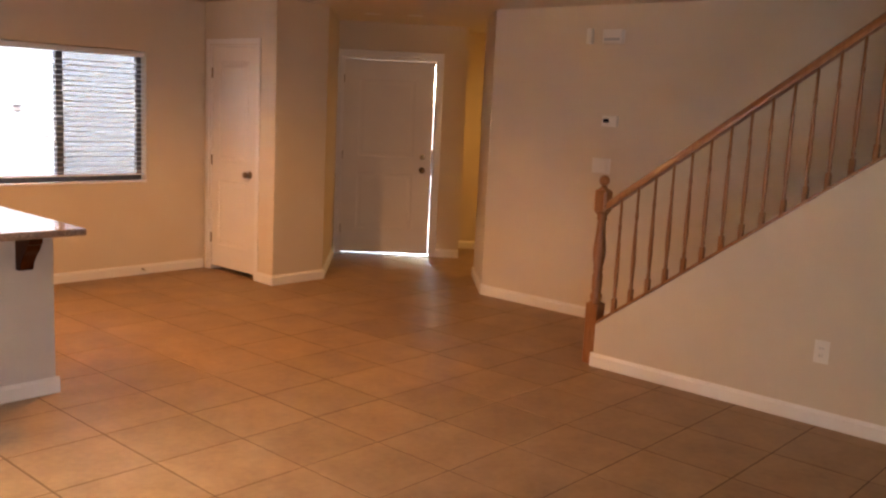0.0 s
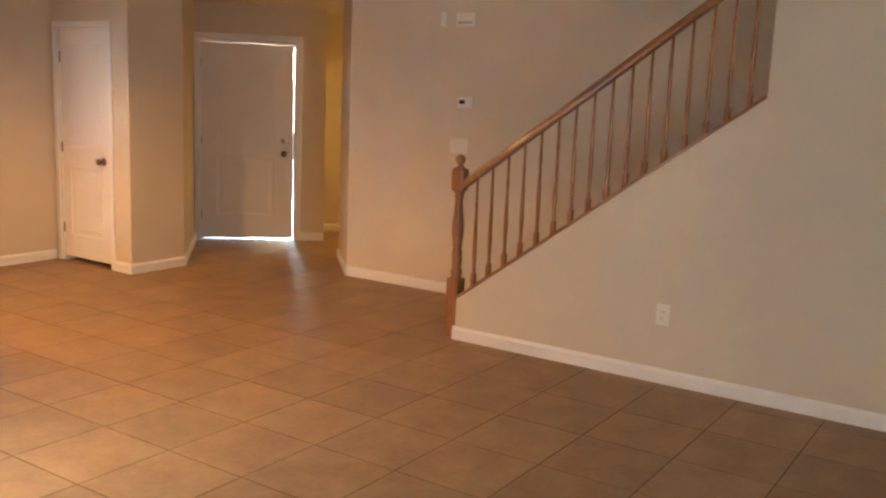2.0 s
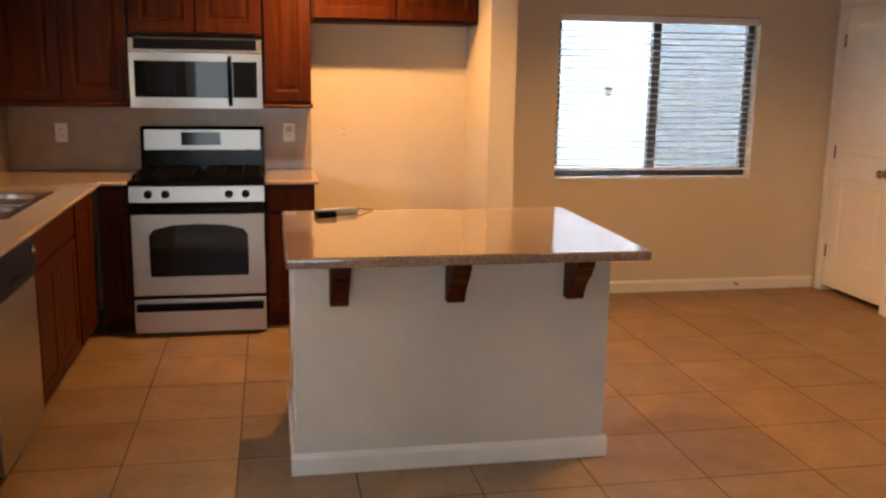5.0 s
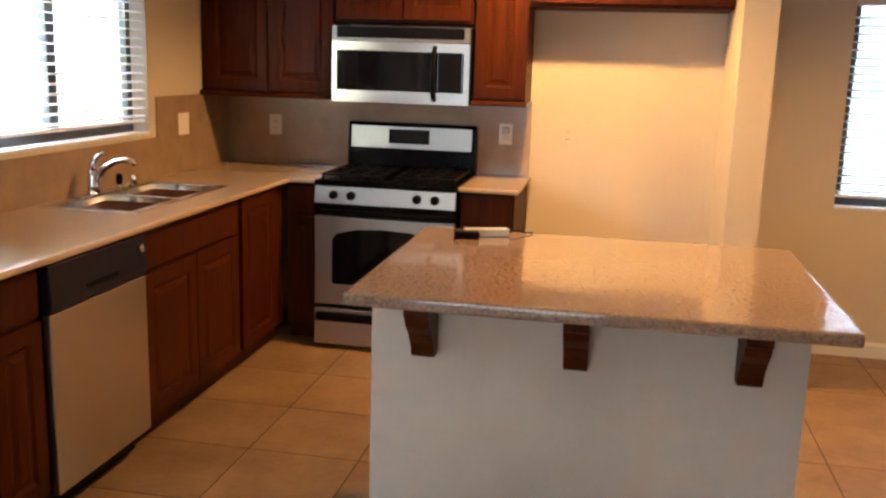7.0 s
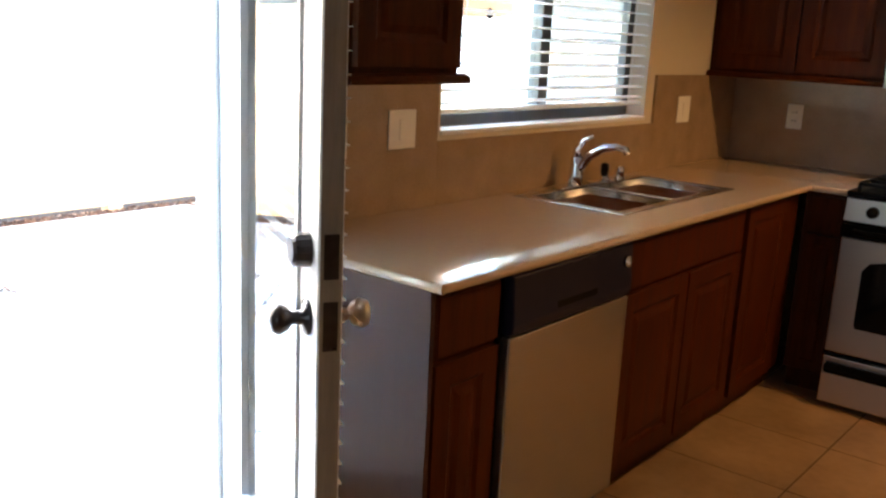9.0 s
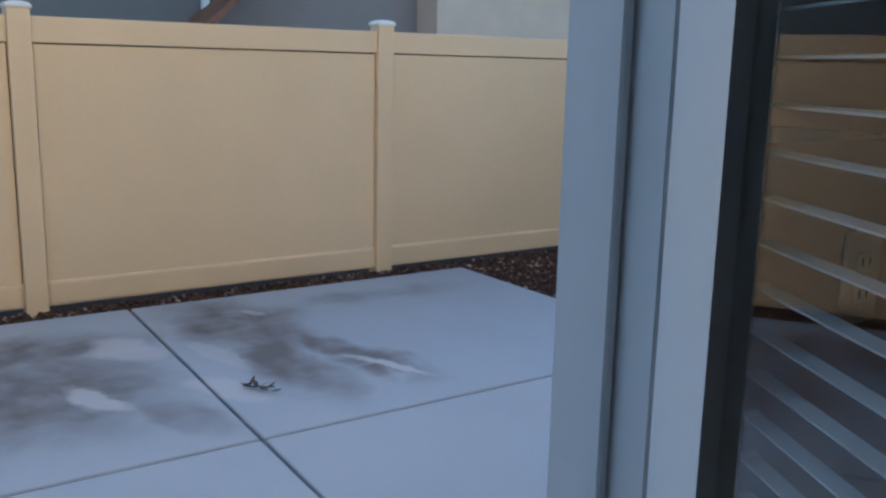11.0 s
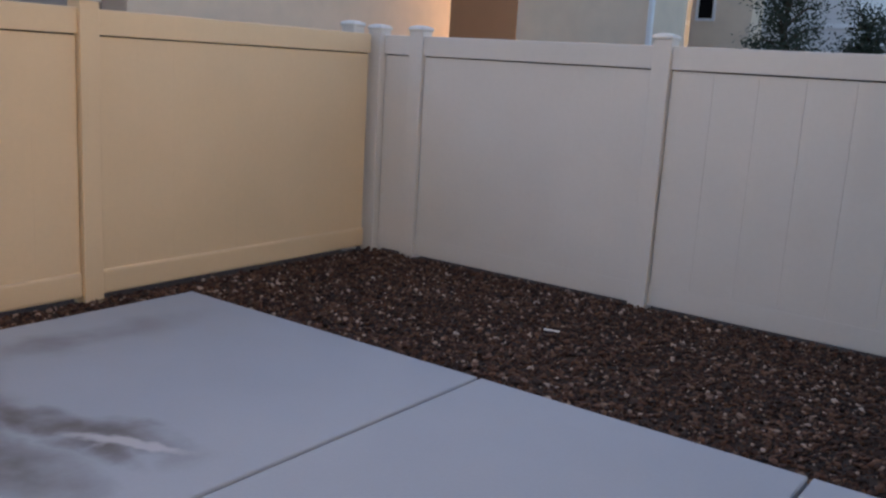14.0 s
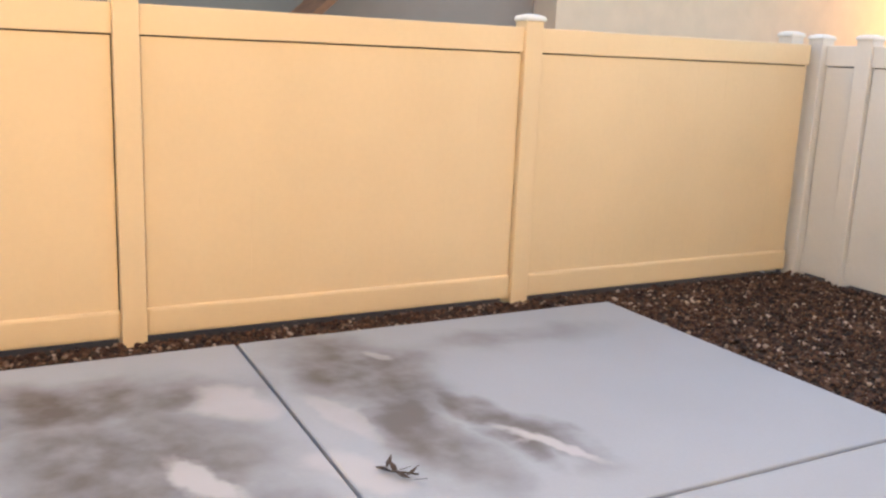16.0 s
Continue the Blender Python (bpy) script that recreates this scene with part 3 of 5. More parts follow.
ball = [(0.036, 1.134), (0.02, 1.15), (0.016, 1.162)] + [(0.034 * math.sin(a), 1.19 - 0.034 * math.cos(a)) for a in [0.5 + i * 0.33 for i in range(8)]] + [(0.001, 1.224)]
part("newel_ball", lathe(ball, (nx, ny, 0), 20), OAK, ban, smooth=True)
r0, r1 = (-4.225, 1.035), (-6.30, 2.555)
RS = (r1[1] - r0[1]) / (r0[0] - r1[0])
rail = prism([(5.73, -0.03), (5.79, -0.03), (5.793, -0.008), (5.787, 0.018), (5.772, 0.03), (5.748, 0.03), (5.733, 0.018), (5.727, -0.008)], 0.0, 1.0, "y")
for v in rail.verts:
    y = r0[0] + (r1[0] - r0[0]) * v.co.y
    v.co = Vector((v.co.x, y, v.co.z + r0[1] + (r0[0] - y) * RS))
bmesh.ops.recalc_face_normals(rail, faces=rail.faces)
part("handrail", rail, OAK, ban, smooth=False)
for i in range(16):
    y = -4.322 - i * 0.1125
    zb, zt = knee(y) + 0.02, r0[1] + (r0[0] - y) * RS - 0.025
    bm = bmesh.new()
    block(bm, 5.745, 5.775, y - 0.015, y + 0.015, zb - 0.012, zb + 0.09, 0.003)
    L = zt - zb
    pr = [(0.015, zb + 0.085), (0.009, zb + 0.10), (0.013, zb + 0.115), (0.010, zb + 0.13), (0.0145, zb + 0.24), (0.012, zb + 0.40), (0.0085, zt - 0.20), (0.012, zt - 0.17), (0.0085, zt - 0.15), (0.0085, zt + 0.01)]
    lathe(pr, (5.76, y, 0), 10, "z", bm)
    part("baluster", bm, OAK, ban, smooth=True)

# ---------------- kitchen cabinets ----------------
# Fronts are built at y=0 looking to -y, then turned: SINK faces +x, STOVE faces -y.
def cabinet(name, m, w, depth, z0, z1, fronts, label, toe=0.0, group=""):
    """Local: x along the run, front at y=0, body behind it; fronts: (kind, u0, u1, z0, z1)."""
    th = thing(name, (0, 0, 0), label, "cabinet", group)
    rows = [(0, w, 0.02, depth, z0 + toe, z1)]
    if toe:
        rows.append((0, w, 0.075, depth, z0, z0 + toe))
    part("body", boxes(*rows, bevel=0.002), CHERRY, th)
    for kind, u0, u1, a, b in fronts:
        if kind == "drawer":
            bm = slab_with_panels(u1 - u0, b - a, 0.02, [], 0)
            bmesh.ops.bevel(bm, geom=bm.edges[:], offset=0.005, segments=2, affect="EDGES")
        else:
            e = min(0.058, (u1 - u0) * 0.24)
            bm = slab_with_panels(u1 - u0, b - a, 0.02, [(e, u1 - u0 - e, e, b - a - e)], 0.008, 0.022)
        part(kind, turned(bm, Matrix.Translation((u0, -0.001, a))), CHERRY, th)
    th.matrix_basis = m
    return th


def sink_run(y):
    return pose(0.61, y, 0, 0, 0, 90)      # local x runs towards +y, front looks to +x


def stove_run(x):
    return pose(x, -0.61, 0)


TOE = 0.10
cabinet("base_cabinet", sink_run(-2.995), 0.262, 0.608, 0, 0.884, [("drawer", 0.012, 0.25, 0.715, 0.866), ("door", 0.012, 0.25, 0.115, 0.70)],
        "narrow cherry base cabinet with a drawer over a door", TOE, "kitchen base cabinets")
cabinet("base_cabinet", sink_run(-2.118), 0.90, 0.608, 0, 0.884,
        [("drawer", 0.012, 0.888, 0.715, 0.866), ("door", 0.012, 0.445, 0.115, 0.70), ("door", 0.455, 0.888, 0.115, 0.70)],
        "cherry sink base cabinet with two doors", TOE, "kitchen base cabinets")
cabinet("base_cabinet", sink_run(-1.217), 0.605, 0.608, 0, 0.884, [("door", 0.03, 0.45, 0.115, 0.866)], "cherry corner base cabinet", TOE, "kitchen base cabinets")
cabinet("base_cabinet", stove_run(0.612), 0.178, 0.606, 0, 0.884, [("drawer", 0.03, 0.166, 0.715, 0.866), ("door", 0.03, 0.166, 0.115, 0.70)],
        "slim cherry base cabinet beside the range", TOE, "kitchen base cabinets")
cabinet("base_cabinet", stove_run(1.562), 0.285, 0.606, 0, 0.884, [("drawer", 0.012, 0.273, 0.715, 0.866), ("door", 0.012, 0.273, 0.115, 0.70)],
        "narrow cherry base cabinet with drawer beside the range", TOE, "kitchen base cabinets")
solid("cabinet_end_panel", boxes((0.002, 0.615, -3.012, -2.997, 0.0, 0.884), bevel=0.002), CHERRYLAM, "plain cherry end panel of the sink counter", "panel")
UB, UT = 1.335, 2.25
cabinet("wall_cabinet", pose(0.0, -0.335, 0), 0.785, 0.333, UB, UT, [("door", 0.04, 0.40, UB + 0.02, UT - 0.02), ("door", 0.41, 0.775, UB + 0.02, UT - 0.02)],
        "cherry wall cabinet with two raised-panel doors", group="kitchen wall cabinets")
cabinet("wall_cabinet", pose(0.79, -0.335, 0), 0.765, 0.333, 1.735, UT, [("door", 0.012, 0.378, 1.755, UT - 0.02), ("door", 0.388, 0.753, 1.755, UT - 0.02)],
        "short cherry wall cabinet above the microwave", group="kitchen wall cabinets")
cabinet("wall_cabinet", pose(1.56, -0.335, 0), 0.285, 0.333, UB, UT, [("door", 0.012, 0.273, UB + 0.02, UT - 0.02)],
        "narrow cherry wall cabinet beside the microwave", group="kitchen wall cabinets")
cabinet("wall_cabinet", pose(1.85, -0.36, 0), 1.025, 0.358, 1.835, UT, [("door", 0.015, 0.508, 1.855, UT - 0.02), ("door", 0.518, 1.01, 1.855, UT - 0.02)],
        "short wide cherry cabinet above the refrigerator space", group="kitchen wall cabinets")
cabinet("wall_cabinet", pose(0.335, -3.0, 0, 0, 0, 90), 0.405, 0.333, UB, UT, [("door", 0.015, 0.39, UB + 0.02, UT - 0.02)],
        "cherry wall cabinet beside the kitchen window", group="kitchen wall cabinets")
# light rail moulding under the wall cabinets
MOULD = [(0, 0), (-0.016, 0.0), (-0.02, 0.008), (-0.012, 0.02), (0, 0.026)]
for nm, lo, hi, ax, base in (("a", 0.0, 0.785, "x", (-0.335, UB - 0.02)), ("b", 1.56, 1.855, "x", (-0.335, UB - 0.02))):
    solid("light_rail", prism([(base[0] + p, base[1] + q) for p, q in MOULD] + [(base[0] + 0.02, base[1] + 0.019), (base[0] + 0.02, base[1])], lo, hi, ax), CHERRY,
          "cherry moulding under the wall cabinet", "moulding")
solid("light_rail", prism([(0.335 - p, UB - 0.02 + q) for p, q in MOULD] + [(0.315, UB - 0.001), (0.315, UB - 0.02)], -3.02, -2.585, "y"), CHERRY,
      "cherry moulding under the wall cabinet", "moulding")

# ---------------- worktops and splashback ----------------
ZC = 0.908
SKY0, SKY1, SKX0, SKX1 = -1.93, -1.10, 0.085, 0.475       # cut-out for the sink
ZU = 0.884                                  # underside of the thin worktop
NOSE = [(0.0, ZU), (0.006, ZU), (0.010, ZU + 0.004), (0.012, ZU + 0.012), (0.010, ZC - 0.004), (0.006, ZC - 0.0006), (0.0, ZC)]
wt = thing("worktop", (0.3, -1.5, ZU), "glossy tan L-shaped kitchen worktop with a sink cut-out", "worktop")
for r in ((0.0, SKX0, -3.008, 0, ZU, ZC), (SKX1, 0.636, -3.008, -0.633, ZU, ZC), (SKX0, SKX1, -3.008, SKY0, ZU, ZC), (SKX0, SKX1, SKY1, -0.633, ZU, ZC),
          (SKX0, 0.788, -0.633, 0, ZU, ZC)):
    part("slab", boxes(r), COUNTER, wt)
part("front_nosing", prism([(0.636 + p, q) for p, q in NOSE], -3.008, -0.633, "y"), COUNTER, wt)
part("end_nosing", prism([(-3.008 - p, q) for p, q in NOSE], 0.0, 0.646, "x"), COUNTER, wt)
part("range_nosing", prism([(-0.633 - p, q) for p, q in NOSE], 0.636, 0.788, "x"), COUNTER, wt)
wt2 = thing("worktop", (1.71, -0.32, ZU), "short glossy tan worktop beside the range", "worktop")
part("slab", boxes((1.562, 1.868, -0.633, 0, ZU, ZC), bevel=0.003), COUNTER, wt2)
part("front_nosing", prism([(-0.633 - p, q) for p, q in NOSE], 1.562, 1.868, "x"), COUNTER, wt2)
spl = thing("splashback", (0.0, -1.5, ZC), "tan matt splashback behind the worktop", "splashback", kind="structure")
for r in ((0.0, 0.014, -0.862, -0.014, ZC, 1.318), (0.0, 0.014, -2.305, -0.862, ZC, 1.112), (0.0, 0.014, -3.008, -2.305, ZC, 1.312), (0.0, 1.855, -0.014, -0.001, ZC, UB)):
    part("panel", boxes(r, bevel=0.0015), SPLASH, spl)


def wall_plate(m, label, w=0.075, h=0.118, kind="outlet", night=False, mat=None):
    """A cover plate; local -y looks out of the wall."""
    th = thing("wall_outlet" if kind == "outlet" else "light_switch", (0, 0, 0), label, "outlet" if kind == "outlet" else "switch")
    mat = mat or PLASTIC
    part("plate", boxes((-w / 2, w / 2, -0.006, 0, -h / 2, h / 2), bevel=0.003), mat, th)
    if kind == "outlet":
        for s in (-0.02, 0.02):
            sock = part("socket", boxes((-0.017, 0.017, -0.009, -0.005, s - 0.014, s + 0.014), bevel=0.003), mat, th)
            part("slot", boxes((-0.009, -0.006, -0.0095, -0.008, s - 0.005, s + 0.006), (0.006, 0.009, -0.0095, -0.008, s - 0.005, s + 0.006)), BLACKMAT, sock)
    else:
        k = max(1, round(w / 0.05) - 1) if w > 0.08 else 1
        for i in range(k):
            u = (i - (k - 1) / 2) * 0.046
            part("rocker", boxes((u - 0.016, u + 0.016, -0.010, -0.005, -0.033, 0.033), bevel=0.003), PLASTIC, th)
    if night:
        part("plug", boxes((-0.022, 0.022, -0.035, -0.009, 0.0, 0.04), bevel=0.005), GREYPL, th)
    th.matrix_basis = m
    return th


wall_plate(pose(0.323, -0.014, 1.14), "white double outlet in the splashback")
wall_plate(pose(1.714, -0.014, 1.145), "white outlet with a small plug beside the range", night=True)
wall_plate(pose(2.067, 0, 1.152), "almond outlet in the refrigerator space", mat=ALMOND)
wall_plate(pose(0.014, -0.587, 1.165, 0, 0, 90), "white wide switch plate beside the kitchen window", 0.12, 0.118, "switch")
wall_plate(pose(0.014, -2.475, 1.157, 0, 0, 90), "white wide switch plate beneath the wall cabinet", 0.12, 0.118, "switch")
wall_plate(pose(0.014, -2.74, 1.145, 0, 0, 90), "white outlet beside the patio door")
wall_plate(pose(5.70, -5.65, 0.405, 0, 0, -90), "white outlet low on the stair wall", 0.08, 0.125)
wall_plate(pose(6.836, -3.475, 1.21, 0, 0, -90), "white switch plate on the beige wall", 0.165, 0.118, "switch")

# ---------------- sink and tap ----------------
sink = thing("kitchen_sink", (0.28, -1.51, ZC), "double-bowl stainless steel drop-in sink", "sink")
rim = boxes((0.065, 0.115, -1.95, -1.08, ZC, ZC + 0.006), (0.455, 0.495, -1.95, -1.08, ZC, ZC + 0.006), (0.115, 0.455, -1.95, -1.91, ZC, ZC + 0.006),
            (0.115, 0.455, -1.12, -1.08, ZC, ZC + 0.006), (0.115, 0.455, -1.53, -1.50, ZC - 0.004, ZC + 0.004), bevel=0.002)
part("rim", rim, SINKST, sink)
for y0, y1 in ((-1.912, -1.528), (-1.502, -1.118)):
    bm = bmesh.new()
    top = [bm.verts.new(v) for v in ((0.113, y0, ZC + 0.002), (0.457, y0, ZC + 0.002), (0.457, y1, ZC + 0.002), (0.113, y1, ZC + 0.002))]
    bot = [bm.verts.new(v) for v in ((0.135, y0 + 0.02, ZC - 0.17), (0.435, y0 + 0.02, ZC - 0.17), (0.435, y1 - 0.02, ZC - 0.17), (0.135, y1 - 0.02, ZC - 0.17))]
    for i in range(4):
        bm.faces.new((top[i], bot[i], bot[(i + 1) % 4], top[(i + 1) % 4]))
    bm.faces.new(bot)
    bmesh.ops.bevel(bm, geom=[e for e in bm.edges if all(v in bot for v in e.verts)], offset=0.03, segments=3, affect="EDGES")
    bowl = part("bowl", bm, SINKST, sink, smooth=True)
    part("drain", lathe([(0.0, 0), (0.042, 0), (0.042, 0.004), (0.03, 0.001), (0.0, 0.001)], (0.29, (y0 + y1) / 2, ZC - 0.169), 16), CHROME, bowl)
tap = thing("kitchen_tap", (0.095, -1.60, ZC), "single-lever chrome kitchen tap", "tap")
tx, ty = 0.095, -1.60
part("base_plate", boxes((tx - 0.025, tx + 0.025, ty - 0.12, ty + 0.12, ZC + 0.004, ZC + 0.016), bevel=0.005, seg=2), CHROME, tap)
part("body", lathe([(0.028, ZC + 0.014), (0.026, ZC + 0.05), (0.023, ZC + 0.09), (0.021, ZC + 0.115), (0.0, ZC + 0.125)], (tx, ty, 0), 16), CHROME, tap, smooth=True)
part("spout", tube([(tx, ty, ZC + 0.06), (tx + 0.045, ty + 0.008, ZC + 0.125), (tx + 0.10, ty + 0.014, ZC + 0.160), (tx + 0.15, ty + 0.018, ZC + 0.168), (tx + 0.185, ty + 0.022, ZC + 0.162), (tx + 0.192, ty + 0.023, ZC + 0.145)],
                    [0.019, 0.017, 0.014, 0.013, 0.013, 0.013], 12), CHROME, tap, smooth=True)
part("lever", tube([(tx, ty, ZC + 0.115), (tx - 0.004, ty + 0.003, ZC + 0.145), (tx + 0.02, ty + 0.008, ZC + 0.180), (tx + 0.055, ty + 0.012, ZC + 0.198)], [0.019, 0.014, 0.009, 0.006], 10), CHROME, tap, smooth=True)
sp_ = thing("side_sprayer", (0.09, -1.38, ZC), "small black and chrome side sprayer", "sprayer")
part("base", lathe([(0.022, ZC + 0.005), (0.02, ZC + 0.02), (0.013, ZC + 0.03), (0.0, ZC + 0.03)], (0.09, -1.38, 0), 14), CHROME, sp_, smooth=True)
part("head", lathe([(0.013, ZC + 0.028), (0.017, ZC + 0.05), (0.014, ZC + 0.075), (0.0, ZC + 0.08)], (0.09, -1.38, 0), 14), BLACKMAT, sp_, smooth=True)
ag = thing("air_gap", (0.09, -1.26, ZC), "chrome air gap cap on the sink deck", "air gap")
part("cap", lathe([(0.019, ZC + 0.004), (0.019, ZC + 0.05), (0.015, ZC + 0.056), (0.0, ZC + 0.057)], (0.09, -1.26, 0), 14), CHROME, ag, smooth=True)

# ---------------- dishwasher ----------------
dish = thing("dishwasher", (0.3, -2.42, 0), "stainless steel dishwasher with a dark control panel", "dishwasher")
DY0, DY1 = -2.728, -2.124
part("body", boxes((0.02, 0.60, DY0, DY1, 0.10, 0.880)), BLACKMAT, dish)
part("door_panel", boxes((0.60, 0.63, DY0 + 0.004, DY1 - 0.004, 0.095, 0.712), bevel=0.005, seg=2), STEEL, dish)
cpn = part("control_panel", prism([(0.60, 0.718), (0.634, 0.718), (0.638, 0.745), (0.632, 0.872), (0.60, 0.877)], DY0 + 0.004, DY1 - 0.004, "y", 0.003), NAVY, dish)
part("knob", lathe([(0.017, 0.632), (0.016, 0.648), (0.0, 0.65)], (0, DY1 - 0.045, 0.825), 14, "x"), CHROME, cpn, smooth=True)
part("handle_recess", boxes((0.632, 0.6375, DY0 + 0.2, DY1 - 0.2, 0.745, 0.775), bevel=0.002), BLACKMAT, cpn)
part("kick_plate", boxes((0.535, 0.555, DY0 + 0.004, DY1 - 0.004, 0.0, 0.09)), BLACKMAT, dish)

# ---------------- range ----------------
SX0, SX1 = 0.797, 1.555
rg = thing("kitchen_range", (1.176, -0.35, 0), "stainless steel gas range with a black hob and oven window", "range")
part("body", boxes((SX0, SX1, -0.655, -0.03, 0.03, 0.885), bevel=0.003), BLACK, rg)
part("hob", boxes((SX0 - 0.003, SX1 + 0.003, -0.675, -0.03, 0.885, 0.912), bevel=0.008, seg=2), BLACK, rg)
part("backguard", prism([(-0.035, 0.905), (-0.10, 0.905), (-0.085, 1.165), (-0.07, 1.185), (-0.035, 1.185)], SX0 + 0.002, SX1 - 0.002, "x", 0.006), BLACK, rg)
bgp = part("backguard_panel", prism([(-0.0935, 1.04), (-0.0975, 1.04), (-0.0895, 1.165), (-0.0855, 1.165)], SX0 + 0.025, SX1 - 0.025, "x"), STEEL, rg)
part("clock_display", prism([(-0.095, 1.068), (-0.0975, 1.068), (-0.0925, 1.15), (-0.09, 1.15)], 1.045, 1.285, "x"), DARKGLASS, bgp)
part("badge", boxes((SX0 + 0.04, SX0 + 0.056, -0.0985, -0.094, 1.052, 1.066)), GREYPL, bgp)
ctl = part("control_panel", prism([(-0.655, 0.79), (-0.685, 0.79), (-0.672, 0.885), (-0.655, 0.888)], SX0, SX1, "x", 0.003), STEEL, rg)
for x in (0.905, 1.0, 1.352, 1.447):
    part("knob", lathe([(0.024, -0.678), (0.022, -0.70), (0.018, -0.708), (0.0, -0.709)], (x, 0, 0.838), 18, "y"), BLACKMAT, ctl, smooth=True)
od = part("oven_door", boxes((SX0 + 0.003, SX1 - 0.003, -0.69, -0.655, 0.245, 0.725), bevel=0.006, seg=2), STEEL, rg)
part("door_top", boxes((SX0 + 0.003, SX1 - 0.003, -0.692, -0.655, 0.728, 0.785), bevel=0.005), BLACK, rg)
ow = [(0.905, 0.36), (1.45, 0.36), (1.455, 0.38), (1.455, 0.60), (1.43, 0.635), (1.33, 0.66), (1.18, 0.668), (1.03, 0.66), (0.925, 0.635), (0.90, 0.60), (0.90, 0.38)]
part("window", prism(ow, -0.6935, -0.688, "y"), DARKGLASS, od)
part("handle", tube([(SX0 + 0.05, -0.692, 0.757), (SX0 + 0.06, -0.725, 0.757), (SX0 + 0.12, -0.735, 0.757), (SX1 - 0.12, -0.735, 0.757), (SX1 - 0.06, -0.725, 0.757), (SX1 - 0.05, -0.692, 0.757)], 0.013, 10), BLACK, od, smooth=True)
dr = part("drawer", boxes((SX0 + 0.003, SX1 - 0.003, -0.69, -0.655, 0.022, 0.225), bevel=0.006, seg=2), STEEL, rg)
part("drawer_handle", prism([(-0.69, 0.155), (-0.708, 0.155), (-0.722, 0.172), (-0.722, 0.188), (-0.708, 0.202), (-0.69, 0.202)], SX0 + 0.02, SX1 - 0.02, "x", 0.002), BLACK, dr)
for x in (SX0 + 0.05, SX1 - 0.05):
    for y in (-0.62, -0.08):
        part("foot", lathe([(0.018, 0.0), (0.018, 0.035), (0.0, 0.035)], (x, y, 0), 10), BLACKMAT, rg)
for gx in (0.98, 1.372):
    gr = bmesh.new()
    for y in (-0.60, -0.47, -0.36, -0.23, -0.12):
        block(gr, gx - 0.165, gx + 0.165, y - 0.006, y + 0.006, 0.928, 0.942, 0.002)
    for x in (gx - 0.16, gx - 0.055, gx + 0.055, gx + 0.16):
        block(gr, x - 0.006, x + 0.006, -0.606, -0.114, 0.928, 0.942, 0.002)
        for y in (-0.6, -0.12):
            block(gr, x - 0.006, x + 0.006, y - 0.006, y + 0.006, 0.911, 0.93)
    part("grate", gr, IRON, rg)
    for y in (-0.485, -0.235):
        part("burner", lathe([(0.055, 0.911), (0.05, 0.917), (0.036, 0.918), (0.036, 0.926), (0.0, 0.927)], (gx, y, 0), 18), IRON, rg, smooth=True)

# ---------------- microwave ----------------
mw = thing("microwave", (1.17, -0.2, 1.31), "stainless steel over-the-range microwave with a black door window", "microwave")
MX0, MX1 = 0.795, 1.552
part("body", boxes((MX0, MX1, -0.36, -0.005, 1.315, 1.715), bevel=0.003), BLACKMAT, mw)
part("vent_frame", prism([(-0.36, 1.635), (-0.398, 1.635), (-0.388, 1.715), (-0.36, 1.715)], MX0, MX1, "x", 0.003), STEEL, mw)
part("vent_grille", boxes((MX0 + 0.03, MX1 - 0.03, -0.401, -0.38, 1.653, 1.711), bevel=0.004), BLACKMAT, mw)
fr = [(0, -0.36), (0, -0.39)] + [(0.757 * i / 12, -0.39 - 0.016 * math.sin(math.pi * i / 12)) for i in range(1, 12)] + [(0.757, -0.39), (0.757, -0.36)]
mdoor = part("door", prism([(MX0 + u, v) for u, v in fr], 1.312, 1.633, "z"), STEEL, mw)
wn_ = [(0.028 + (0.70 * i / 12), -0.392 - 0.016 * math.sin(math.pi * (0.028 + 0.70 * i / 12) / 0.757)) for i in range(13)]
part("window", prism([(MX0 + u, v) for u, v in wn_] + [(MX0 + 0.728, -0.38), (MX0 + 0.028, -0.38)], 1.375, 1.585, "z", 0.001), DARKGLASS, mdoor)
part("keypad", boxes((MX1 - 0.165, MX1 - 0.04, -0.4052, -0.398, 1.378, 1.582), bevel=0.002), BLACKMAT, mdoor)
part("handle", tube([(MX1 - 0.185, -0.40, 1.335), (MX1 - 0.185, -0.432, 1.36), (MX1 - 0.185, -0.44, 1.47), (MX1 - 0.185, -0.432, 1.585), (MX1 - 0.185, -0.40, 1.61)], 0.013, 10), BLACKMAT, mdoor, smooth=True)
part("badge", lathe([(0.01, -0.394), (0.01, -0.3965), (0.0, -0.3965)], (MX0 + 0.05, 0, 1.345), 12, "y"), GREYPL, mdoor)
part("lamp_cover", boxes((1.0, 1.35, -0.30, -0.15, 1.309, 1.315)), GREYPL, mw)

# ---------------- island ----------------
isl = thing("kitchen_island", (2.29, -2.3, 0), "painted kitchen island with white baseboard and wooden brackets", "island")
IX0, IX1, IY0, IY1 = 1.665, 2.922, -2.655, -1.90
part("body", boxes((IX0, IX1, IY0, IY1, 0, 0.866), bevel=0.006, seg=2), material("grey_beige_island_paint", (0.60, 0.57, 0.52), 0.7, vary=0.03, bump=0.2, bump_scale=70), isl)
part("baseboard", base_x(IX0 - 0.016, IX1 + 0.016, IY0, -1), TRIM, isl)
part("baseboard", base_y(IY0 - 0.01, IY1, IX0, -1), TRIM, isl)
part("baseboard", base_y(IY0 - 0.01, IY1, IX1, 1), TRIM, isl)
